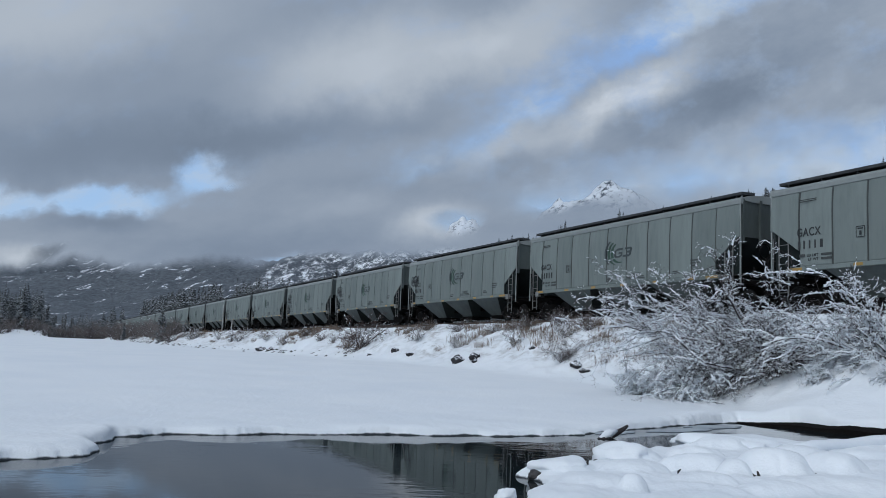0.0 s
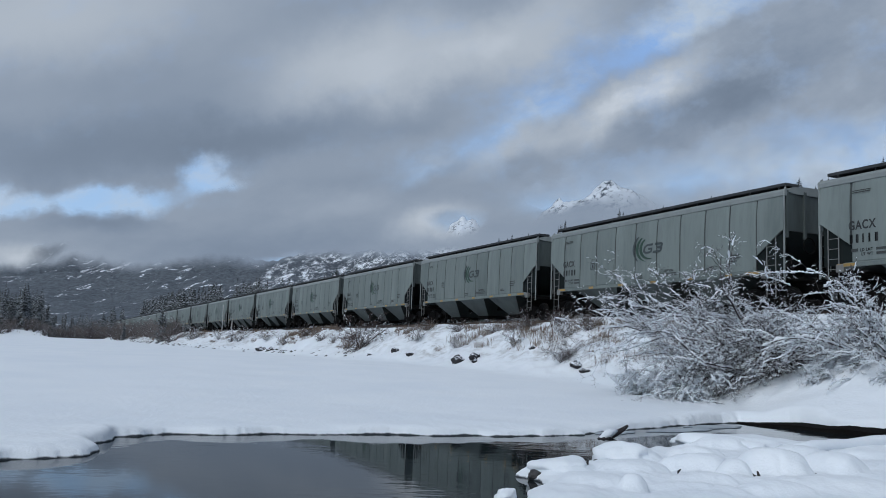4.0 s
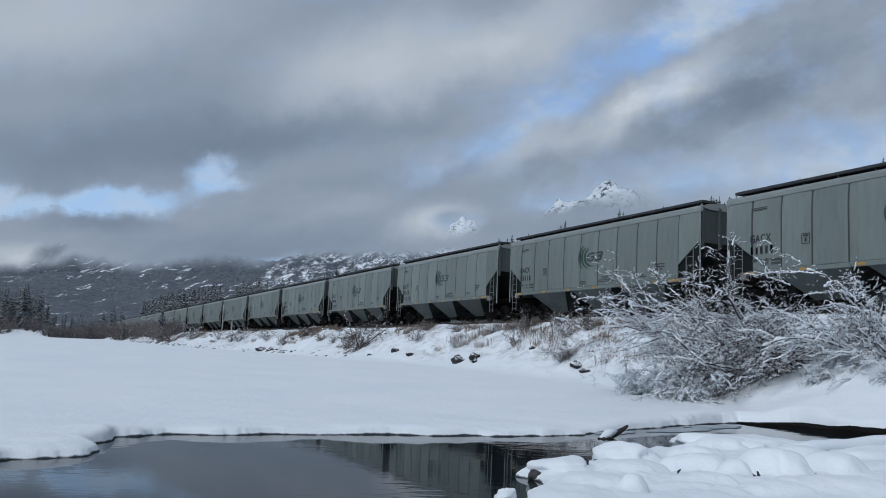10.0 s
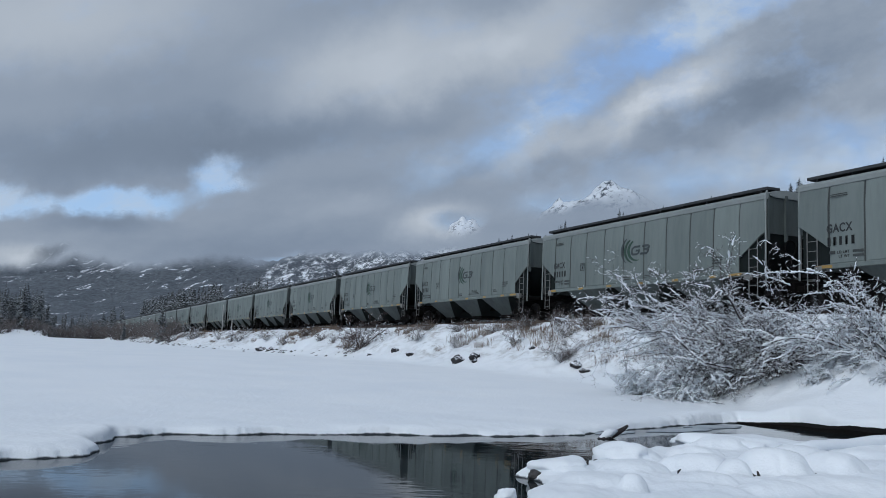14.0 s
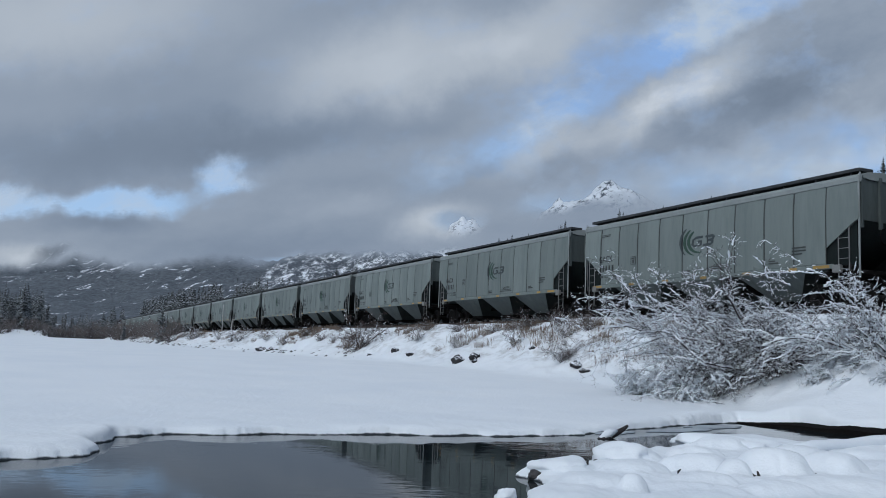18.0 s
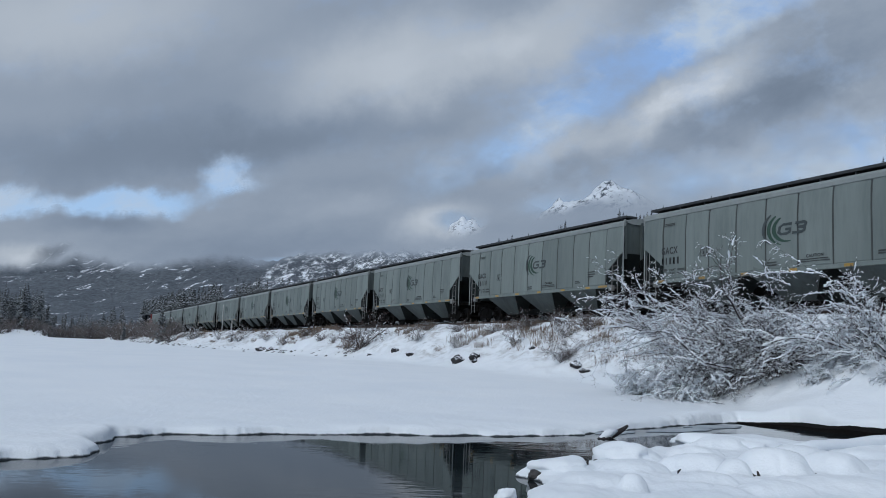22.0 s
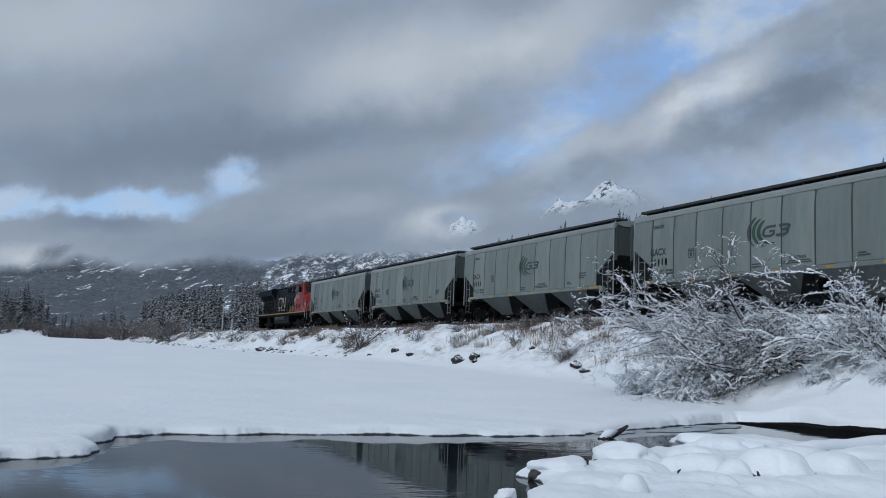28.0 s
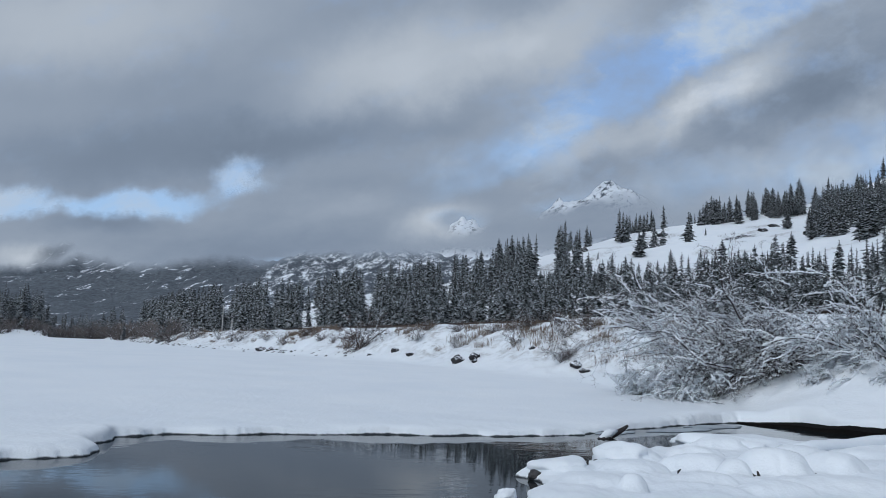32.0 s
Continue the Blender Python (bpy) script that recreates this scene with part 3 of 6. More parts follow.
def bank_material():
    """Low cloud that hides the mountain tops; ragged lower edge, and gaps in front of two peaks."""
    m, t, b = material("low_cloud")
    uv, bent = sky_plane(t, 0.050, 16.0)
    sep = node(t, "ShaderNodeSeparateXYZ", {0: bent})
    n = soft_noise(t, uv, 11.0, 6.0, 0.55, 8, 2.2)
    slope = combine(t, "MULTIPLY_ADD", sep.outputs[0], -0.075, sep.outputs[1])
    lower = node(t, "ShaderNodeMapRange", {"Value": slope, "From Min": 0.104, "From Max": 0.122}, interpolation_type="SMOOTHSTEP").outputs[0]
    lift = node(t, "ShaderNodeMapRange", {"Value": sep.outputs[0], "From Min": -0.30, "From Max": -0.16, "To Min": 0.0, "To Max": 0.060}, interpolation_type="SMOOTHSTEP").outputs[0]
    high = combine(t, "MULTIPLY_ADD", soft_noise(t, uv, 22.0, 6.0, 0.55, 4, 1.3), 0.060, combine(t, "SUBTRACT", sep.outputs[1], lift))
    left = node(t, "ShaderNodeMapRange", {"Value": high, "From Min": 0.152, "From Max": 0.132}, interpolation_type="SMOOTHSTEP").outputs[0]
    wide = node(t, "ShaderNodeMapRange", {"Value": high, "From Min": 0.180, "From Max": 0.105}, interpolation_type="SMOOTHSTEP").outputs[0]
    way = node(t, "ShaderNodeMapRange", {"Value": sep.outputs[0], "From Min": -0.30, "From Max": -0.20}).outputs[0]
    upper = combine(t, "ADD", combine(t, "MULTIPLY", left, combine(t, "SUBTRACT", 1.0, way)), combine(t, "MULTIPLY", wide, way))
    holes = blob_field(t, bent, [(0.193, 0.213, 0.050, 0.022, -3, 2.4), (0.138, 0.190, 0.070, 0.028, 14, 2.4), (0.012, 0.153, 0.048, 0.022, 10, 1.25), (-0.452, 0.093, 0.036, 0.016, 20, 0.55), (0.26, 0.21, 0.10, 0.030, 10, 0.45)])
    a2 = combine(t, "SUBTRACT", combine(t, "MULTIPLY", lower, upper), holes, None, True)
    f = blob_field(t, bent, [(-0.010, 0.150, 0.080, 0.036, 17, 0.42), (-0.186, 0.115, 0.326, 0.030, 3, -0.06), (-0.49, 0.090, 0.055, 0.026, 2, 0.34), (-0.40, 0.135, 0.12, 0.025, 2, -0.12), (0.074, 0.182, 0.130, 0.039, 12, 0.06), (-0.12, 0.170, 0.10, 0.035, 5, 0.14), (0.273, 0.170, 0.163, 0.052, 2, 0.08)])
    v = combine(t, "MULTIPLY_ADD", n, 0.55, f)
    return emission(m, t, cloud_colours(t, combine(t, "ADD", v, 0.40, None, True)), a2)


BANK = dome("backdrop_low_cloud", 940, 60, 0.05, 0.26, 40, 8, bank_material(), "low grey cloud lying on the mountains")


def mountain_material(name, forest, forest2, snow_lo, snow_hi, scale, tilt=28, stretch=(0.40, 0.15, 2.4), crumbs=9.0, share=0.34):
    m, t, b = material(name)
    co = node(t, "ShaderNodeTexCoord").outputs["Object"]
    geo = node(t, "ShaderNodeNewGeometry")
    big = noise_fac(t, scale * 0.6, 0.0, 1.0, 13, co, rough=0.62)
    turned = node(t, "ShaderNodeMapping", {"Vector": co, "Rotation": (0, radians(tilt), 0)})
    turn = node(t, "ShaderNodeMapping", {"Vector": turned.outputs[0], "Scale": stretch})
    streak = noise_fac(t, scale * 2.2, 0.0, 1.0, 12, turn.outputs[0], rough=0.68)
    s0 = node(t, "ShaderNodeMath", {0: big, 1: 0.5, 2: streak}, operation="MULTIPLY_ADD")
    ragged = noise_fac(t, scale * crumbs, 0.0, 1.0, 8, co, rough=0.8)
    s = node(t, "ShaderNodeMath", {0: ragged, 1: share, 2: s0.outputs[0]}, operation="MULTIPLY_ADD")
    k = node(t, "ShaderNodeMapRange", {"Value": s.outputs[0], "From Min": snow_lo, "From Max": snow_hi})
    f = mix_colour(t, noise_fac(t, scale * 7, 0.40, 0.60, 13, co, rough=0.85), rgb(forest), rgb(forest2))
    t.links.new(mix_colour(t, k.outputs[0], f, (0.78, 0.81, 0.86, 1)), b.inputs["Base Color"])
    b.inputs["Roughness"].default_value = 0.95
    b.inputs["Specular IOR Level"].default_value = 0.1
    return m


def mountain(name, label, r0, r1, us, hs, mat, rough, seed, nu=200, nr=60, foot=3.0, detail=1.0):
    """A range: from its foot at distance r0 it climbs to a crest at r1 whose heights hs stand over the azimuth tangents us."""
    uu = np.linspace(us[0], us[-1], nu)
    k = np.linspace(0, 1.25, nr)
    U, K = np.meshgrid(uu, k)
    R = r0 + (r1 - r0) * K
    Y = R
    X = U * R
    H = np.interp(U, us, hs)
    q = np.where(K < 1, K ** 1.15, 1 - (K - 1) * 1.2)
    x, y = X / rough + seed, Y / rough + seed * 1.7
    ridged = 1 - 2 * np.abs(fbm(x, y, 6, 0.55))
    Z = foot + H * q * (1 + detail * 0.30 * (ridged - 0.75) * ease(K / 0.35)) + H * 0.05 * fbm(x * 6, y * 6, 3) * ease(K / 0.3)
    me = grid_mesh(name, X, Y, Z, mat)
    return tagged(new(name, me), label, "mountain", kind="structure")


# Forest tones raised and blued: distance haze is put into the colour.
FOREST_MT = mountain_material("hazy_forested_slope_with_snow", (0.060, 0.070, 0.086), (0.150, 0.166, 0.188), 1.045, 1.085, 0.013, 38, (0.62, 0.25, 1.9), 11.0, 0.36)
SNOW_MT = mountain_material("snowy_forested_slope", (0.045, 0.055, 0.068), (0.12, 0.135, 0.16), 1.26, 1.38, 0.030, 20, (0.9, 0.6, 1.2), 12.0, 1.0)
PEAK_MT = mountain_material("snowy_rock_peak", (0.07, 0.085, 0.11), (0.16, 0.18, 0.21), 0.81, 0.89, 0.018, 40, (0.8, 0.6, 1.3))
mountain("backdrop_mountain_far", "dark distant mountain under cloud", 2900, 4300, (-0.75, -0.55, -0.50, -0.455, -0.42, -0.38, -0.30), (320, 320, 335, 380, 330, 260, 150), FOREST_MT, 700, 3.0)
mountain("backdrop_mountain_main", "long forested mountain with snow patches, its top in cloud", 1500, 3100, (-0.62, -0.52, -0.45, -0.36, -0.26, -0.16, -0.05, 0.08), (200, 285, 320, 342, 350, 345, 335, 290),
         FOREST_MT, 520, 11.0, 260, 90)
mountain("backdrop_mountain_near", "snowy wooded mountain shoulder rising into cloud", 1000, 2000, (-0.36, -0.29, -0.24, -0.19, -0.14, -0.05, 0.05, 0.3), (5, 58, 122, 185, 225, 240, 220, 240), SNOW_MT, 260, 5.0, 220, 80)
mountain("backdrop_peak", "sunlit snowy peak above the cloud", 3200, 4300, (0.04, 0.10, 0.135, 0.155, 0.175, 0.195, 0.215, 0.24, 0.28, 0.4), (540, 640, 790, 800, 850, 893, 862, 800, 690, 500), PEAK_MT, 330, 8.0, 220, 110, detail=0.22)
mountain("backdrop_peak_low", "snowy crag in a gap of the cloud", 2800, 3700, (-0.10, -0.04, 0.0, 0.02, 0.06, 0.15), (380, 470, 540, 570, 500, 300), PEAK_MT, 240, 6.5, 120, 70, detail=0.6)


# ---- the line ----
def build_track():
    def strip(profile, s0, s1, n):
        sh = Shape()
        sh.loft([[(*on_line(s, lat), z) for lat, z in profile] for s in np.linspace(s0, s1, n)])
        return sh
    c = CENTRE - NEAR_SIDE
    bed = tagged(new("ballast_bed", fix_normals(strip([(-1.0, RAIL_Z - 1.0), (-0.55, RAIL_Z - 0.30), (0.1, RAIL_Z - 0.16), (c + 1.5, RAIL_Z - 0.16), (c + 2.4, RAIL_Z - 0.45), (c + 3.4, RAIL_Z - 1.0)], -160, 760, 400)
                                                      .mesh("ballast_bed", BALLAST))), "brown stone ballast under the track", "ballast", kind="structure")
    for lat in (c - 0.755, c + 0.755):
        prof = [(lat - 0.07, RAIL_Z - 0.17), (lat - 0.07, RAIL_Z - 0.155), (lat - 0.012, RAIL_Z - 0.13), (lat - 0.012, RAIL_Z - 0.045), (lat - 0.036, RAIL_Z - 0.03), (lat - 0.036, RAIL_Z),
                (lat + 0.036, RAIL_Z), (lat + 0.036, RAIL_Z - 0.03), (lat + 0.012, RAIL_Z - 0.045), (lat + 0.012, RAIL_Z - 0.13), (lat + 0.07, RAIL_Z - 0.155), (lat + 0.07, RAIL_Z - 0.17)]
        tagged(new("rail", fix_normals(strip(prof, -160, 760, 120).mesh("rail", RAILSTEEL))), "rust-brown steel rail on wooden sleepers", "rail", "rails of the line", "structure")
    ties = Shape()
    for i in range(600):
        s = -60 + i * 0.54
        k = [on_line(s + a, c + b) for a, b in ((-0.11, -1.28), (0.11, -1.28), (0.11, 1.28), (-0.11, 1.28))]
        z0, z1 = RAIL_Z - 0.33, RAIL_Z - 0.145
        ties.add([(x, y, z) for z in (z0, z1) for x, y in k], [(0, 1, 5, 4), (1, 2, 6, 5), (2, 3, 7, 6), (3, 0, 4, 7), (4, 5, 6, 7)])
    tagged(new("sleepers", ties.mesh("sleepers", TIE)), "dark wooden sleepers half sunk in ballast", "sleepers", kind="stuff")


build_track()

# ---- the covered hopper car: x forward, y to its left, z above the rail ----
SEAMS = (-7.775, -6.45, -5.06, -3.70, -2.22, -0.74, 0.74, 2.22, 3.70, 5.06, 6.45, 7.775)
SILL_Z, EAVE_Z = 1.42, 4.30


def arc_band(cx, cz, r0, r1, a0, a1, y, taper=True, n=14, squash=1.0):
    """A flat crescent band on the side of the car."""
    sh = Shape()
    rings = []
    for i in range(n + 1):
        k = i / n
        a = radians(a0 + (a1 - a0) * k)
        w = math.sin(math.pi * min(1, k * 0.85 + 0.12)) if taper else 1.0
        rm, hw = (r0 + r1) / 2, (r1 - r0) / 2 * w + 0.004
        ring = []
        for rr, yy in ((rm - hw, y + 0.004), (rm - hw, y - 0.004), (rm + hw, y - 0.004), (rm + hw, y + 0.004)):
            ring.append((cx + rr * math.cos(a) * squash, yy, cz + rr * math.sin(a)))
        rings.append(ring)
    return sh.loft(rings)


def stroke(points, width, y, t=0.005):
    """A flat painted stroke of even width along points (x, z)."""
    sh = Shape()
    pts = [Vector((x, z)) for x, z in points]
    rings = []
    for i, p in enumerate(pts):
        d = (pts[min(i + 1, len(pts) - 1)] - pts[max(i - 1, 0)]).normalized()
        nrm = Vector((-d.y, d.x)) * width / 2
        a, b = p + nrm, p - nrm
        rings.append([(a.x, y + t, a.y), (a.x, y - t, a.y), (b.x, y - t, b.y), (b.x, y + t, b.y)])
    return sh.loft(rings)


def word(text, size, x, y, z):
    """Lettering in the built-in font, facing the near side (-y)."""
    cu = bpy.data.curves.new("lettering", "FONT")
    cu.body, cu.size, cu.extrude, cu.offset, cu.space_character = text, size, 0.002, size * 0.022, 1.12
    tmp = bpy.data.objects.new("lettering", cu)
    scene.collection.objects.link(tmp)
    bpy.context.view_layer.update()
    me = bpy.data.meshes.new_from_object(tmp.evaluated_get(bpy.context.evaluated_depsgraph_get()))
    bpy.data.objects.remove(tmp)
    bpy.data.curves.remove(cu)
    me.transform(pose(x, y, z, 90, 0, 0))
    me.materials.clear()
    me.materials.append(INK)
    return me


def tuck(z):
    """How far the side sheets curve in below the roof."""
    return 0.09 * max(0.0, (z - 3.1) / 1.15) ** 2


def panel(x0, x1, side):
    """One bulged side sheet between two seams; the end sheets are cut back over the trucks."""
    sh = Shape()
    g = 0.036
    x0, x1 = x0 + g, x1 - g
    y = 1.6 * side
    lo = SILL_Z + 0.06
    if x1 > 7 or x0 < -7:
        e = 1 if x1 > 0 else -1
        xin, xout = (x0, x1) if e > 0 else (x1, x0)
        rows = [[(xin, y - side * (0.012 + tuck(z)), z), (xout, y - side * (0.012 + tuck(z)), z), (xout, y + side * (0.020 - tuck(z)), z), (xin, y + side * (0.020 - tuck(z)), z)] for z in (2.86, 3.3, 3.6, 3.85, 4.08, EAVE_Z - 0.05)]
        sh.loft(rows)
        pts = [(xin, 2.86), (xout, 2.86), (xout - 0.16 * e, 2.80), (xin, 2.05)]
        sh.loft([[(x, y - 0.012 * side, z) for x, z in pts], [(x, y + 0.020 * side, z) for x, z in pts]])
        return sh
    rings = []
    zs = (lo, lo + 0.04, lo + 0.7, lo + 1.5, 3.3, 3.6, 3.85, 4.08, EAVE_Z - 0.05)
    xs = (0.0, 0.06, 0.5, 0.94, 1.0)
    for z in zs:
        bulge = 0.028 if lo < z < EAVE_Z - 0.06 else 0.006
        ring = [(x0 + (x1 - x0) * k, y + side * (bulge * (0.0 if k in (0, 1) else 0.55 if k in (0.06, 0.94) else 1.0) - tuck(z)), z) for k in xs]
        ring += [(x1, y - side * (0.02 + tuck(z)), z), (x0, y - side * (0.02 + tuck(z)), z)]
        rings.append(ring)
    return sh.loft(rings)


def ladder(x, y, z0, z1, w, along_x=True, rungs=6, parent=None, name="ladder"):
    sh = Shape()
    ends = ((x - w / 2, y), (x + w / 2, y)) if along_x else ((x, y - w / 2), (x, y + w / 2))
    for ex, ey in ends:
        sh.box(ex - 0.016, ex + 0.016, ey - 0.012, ey + 0.012, z0, z1)
    for i in range(rungs):
        z = z0 + 0.12 + (z1 - z0 - 0.2) * i / (rungs - 1)
        sh.tube([(ends[0][0], ends[0][1], z), (ends[1][0], ends[1][1], z)], 0.012, 5)
    return part(name, sh, RUNG, parent, "galvanised ladder")


def truck_frame_shape(y, half):
    pts = [(-half - 0.22, 0.40), (-half - 0.22, 0.60), (-half + 0.15, 0.62), (-0.42, 0.78), (0.42, 0.78), (half - 0.15, 0.62), (half + 0.22, 0.60), (half + 0.22, 0.40), (half - 0.18, 0.38), (0.5, 0.20), (-0.5, 0.20), (-half + 0.18, 0.38)]
    return Shape().prism_y(pts, y - 0.07, y + 0.07)


def wheelset_shape(r=0.457, n=20):
    sh = Shape()
    sh.tube([(0, -0.95, 0), (0, 0.95, 0)], 0.075, 10)
    for sgn in (-1, 1):
        prof = [(0.69, 0.10), (0.69, r + 0.028), (0.715, r + 0.026), (0.725, r), (0.83, r - 0.004), (0.83, r - 0.065), (0.79, r - 0.085), (0.775, 0.16), (0.82, 0.15), (0.82, 0.10)]
        rings = [[(rr * math.cos(2 * math.pi * j / n), sgn * yy, rr * math.sin(2 * math.pi * j / n)) for j in range(n)] for yy, rr in prof]
        sh.loft(rings)
        sh.tube([(0, sgn * 0.86, 0), (0, sgn * 1.13, 0)], 0.11, 10)
    return sh


def add_truck(car, x, axles=(-0.889, 0.889), frame_y=1.0, r=0.457, shapes={}):
    key = (axles, r)
    if key not in shapes:
        shapes[key] = {
            "frames": [fix_normals(truck_frame_shape(y, axles[-1] if len(axles) == 2 else axles[-1]).mesh("side_frame", UNDER)) for y in (-frame_y, frame_y)],
            "wheels": fix_normals(wheelset_shape(r).mesh("wheelset", WHEELSTEEL)),
            "bolster": fix_normals(Shape().box(-0.24, 0.24, -1.12, 1.12, 0.42, 0.78, 0.04).mesh("bolster", UNDER)),
            "spring": fix_normals(Shape().tube([(0, -0.98, 0.22), (0, -0.98, 0.46)], 0.13, 10).tube([(0.2, -0.98, 0.22), (0.2, -0.98, 0.46)], 0.09, 8)
                                  .tube([(-0.2, -0.98, 0.22), (-0.2, -0.98, 0.46)], 0.09, 8).mesh("spring_nest", UNDER)),
        }
    q = shapes[key]
    t = part("truck", q["bolster"], None, car, "black cast steel truck")
    t.location = (x, 0, 0)
    for me in q["frames"]:
        part("side_frame", me, None, t)
    part("spring_nest", q["spring"], None, t)
    for a in axles:
        wob = part("wheelset", q["wheels"], None, t)
        wob.location = (a, 0, r)
    return t


POCKET_Z, POCKET_Y = 0.40, 0.62      # the foot of a pocket: height, half width across


def hopper_ring(xc, top, low, inset=0.0):
    zt = SILL_Z + 0.02
    return ([(xc - top + inset, -1.58, zt), (xc + top - inset, -1.58, zt), (xc + top - inset, 1.58, zt), (xc - top + inset, 1.58, zt)],
            [(xc - low + inset, -POCKET_Y + 0.01, POCKET_Z), (xc + low - inset, -POCKET_Y + 0.01, POCKET_Z), (xc + low - inset, POCKET_Y - 0.01, POCKET_Z), (xc - low + inset, POCKET_Y - 0.01, POCKET_Z)])


def hopper_side(xc, top, low, side):
    """The pale outer sheet of a pocket, a thin plate that leans in towards the outlet."""
    zt, zb = SILL_Z + 0.02, POCKET_Z
    o, i = 1.59 * side, (POCKET_Y + 0.01) * side
    return Shape().loft([[(xc - top, o, zt), (xc + top, o, zt), (xc + top, o - 0.02 * side, zt), (xc - top, o - 0.02 * side, zt)],
                         [(xc - low, i, zb), (xc + low, i, zb), (xc + low, i - 0.02 * side, zb), (xc - low, i - 0.02 * side, zb)]])


def make_car():
    car = thing("hopper_car", "grey-green covered hopper wagon with yellow reflectors on sooty trucks", "wagon", "wagons of the train")
    for side in (-1, 1):
        sh = Shape()
        outline = lambda z: 7.70 if z > 2.85 else 6.42 + 1.28 * max(0.0, (z - 2.02) / 0.83)
        sh.loft([[(-outline(z), side * (1.545 - tuck(z)), z), (outline(z), side * (1.545 - tuck(z)), z), (outline(z), side * (1.588 - tuck(z)), z), (-outline(z), side * (1.588 - tuck(z)), z)]
                 for z in (SILL_Z + 0.05, 2.02, 2.85, 3.3, 3.6, 3.85, 4.08, EAVE_Z - 0.03)])
        part("side_wall", sh, SEAM, car)
        for x0, x1 in zip(SEAMS, SEAMS[1:]):
            part("side_panel", panel(x0, x1, side), PAINT, car)
        lip = Shape()
        rings = []
        prof = [(1.50, EAVE_Z - 0.22), (1.580, EAVE_Z - 0.20), (1.590, EAVE_Z - 0.06), (1.555, EAVE_Z + 0.02), (1.48, EAVE_Z + 0.05), (1.46, EAVE_Z - 0.1)]
        for x in (-7.78, 7.78):
            rings.append([(x, side * y, z) for y, z in prof])
        part("top_chord", lip.loft(rings), LIP, car, "pale rounded roof edge")
        sill = Shape()
        sill.box(-6.75, 6.75, *sorted((1.56 * side, 1.64 * side)), SILL_Z - 0.10, SILL_Z + 0.055, 0.015)
        part("side_sill", sill, PAINT, car)
        for e in (-1, 1):
            ladder(7.15 * e, 1.60 * side, 0.50, 2.72, 0.42, True, 7, car)
            pad = Shape().box(*sorted((6.72 * e, 7.02 * e)), *sorted((1.50 * side, 1.66 * side)), SILL_Z - 0.24, SILL_Z + 0.02, 0.015)
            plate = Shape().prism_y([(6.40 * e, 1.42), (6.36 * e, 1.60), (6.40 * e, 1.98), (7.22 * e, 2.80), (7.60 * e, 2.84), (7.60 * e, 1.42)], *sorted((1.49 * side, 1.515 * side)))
            part("end_side_plate", plate, PLATE, car, "dark plate below the cut-away side")
            stile = Shape().tube([(7.73 * e, 1.57 * side, 1.0), (7.73 * e, 1.57 * side, EAVE_Z - 0.02), (7.69 * e, 1.45 * side, EAVE_Z + 0.10)], 0.034, 6)
            part("corner_stile", stile, LIP, car, "pale corner stile of the ladder")
            part("jacking_pad", pad, RUNG, car, "pale jacking pad")
    roof = Shape()
    prof = [(-1.54, EAVE_Z - 0.02), (-1.1, EAVE_Z + 0.14), (-0.45, EAVE_Z + 0.20), (0.45, EAVE_Z + 0.20), (1.1, EAVE_Z + 0.14), (1.54, EAVE_Z - 0.02), (1.0, EAVE_Z - 0.1), (-1.0, EAVE_Z - 0.1)]
    part("roof", roof.loft([[(x, y, z) for y, z in prof] for x in (-7.72, 7.72)]), LIP, car)
    for i in range(4):
        x0 = -6.7 + i * 3.4
        part("hatch_cover", Shape().box(x0, x0 + 3.25, -0.36, 0.36, EAVE_Z + 0.19, EAVE_Z + 0.33, 0.05), GRATE, car, "dark trough hatch cover")
    for side in (-1, 1):
        y = side * 1.02
        b = Shape().box(-7.58, 7.58, y - 0.32, y + 0.32, EAVE_Z + 0.20, EAVE_Z + 0.30)
        for i in range(11):
            x = -7.2 + i * 1.44
            b.box(x - 0.03, x + 0.03, y - 0.26, y + 0.26, EAVE_Z + 0.04, EAVE_Z + 0.21)
        part("running_board", b, GRATE, car, "dark grating walkway on the roof")
    for e in (-1, 1):
        ew = Shape().prism_x([(-1.58, 2.86), (1.58, 2.86), (1.57, 3.3), (1.49, EAVE_Z), (1.0, EAVE_Z + 0.14), (-1.0, EAVE_Z + 0.14), (-1.49, EAVE_Z), (-1.57, 3.3)], *sorted((7.60 * e, 7.66 * e)))
        for y in (-1.43, -0.55, 0.55, 1.43):
            ew.box(*sorted((7.66 * e, 7.76 * e)), y - 0.05, y + 0.05, 2.6, EAVE_Z)
        part("end_wall", ew, ENDPAINT, car, "grey end wall with posts, shade in its colour")
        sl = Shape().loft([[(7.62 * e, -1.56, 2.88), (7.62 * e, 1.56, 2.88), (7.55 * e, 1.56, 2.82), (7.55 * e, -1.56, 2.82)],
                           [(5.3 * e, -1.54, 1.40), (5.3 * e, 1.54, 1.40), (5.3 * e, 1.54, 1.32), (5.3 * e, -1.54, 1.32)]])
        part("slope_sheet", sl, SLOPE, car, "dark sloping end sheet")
        br = Shape()
        for y in (-1.40, 1.40):
            br.tube([(7.60 * e, y, 2.86), (7.55 * e, y, 1.25)], 0.06, 6)
            br.tube([(7.55 * e, y, 2.6), (6.45 * e, y, 1.30)], 0.05, 6)
        br.box(*sorted((6.35 * e, 7.70 * e)), -1.5, 1.5, 1.12, 1.24)
        part("end_platform", br, UNDER, car)
        ladder(7.80 * e, 1.2 * e, 1.3, EAVE_Z + 0.1, 0.42, False, 9, car, "end_ladder")
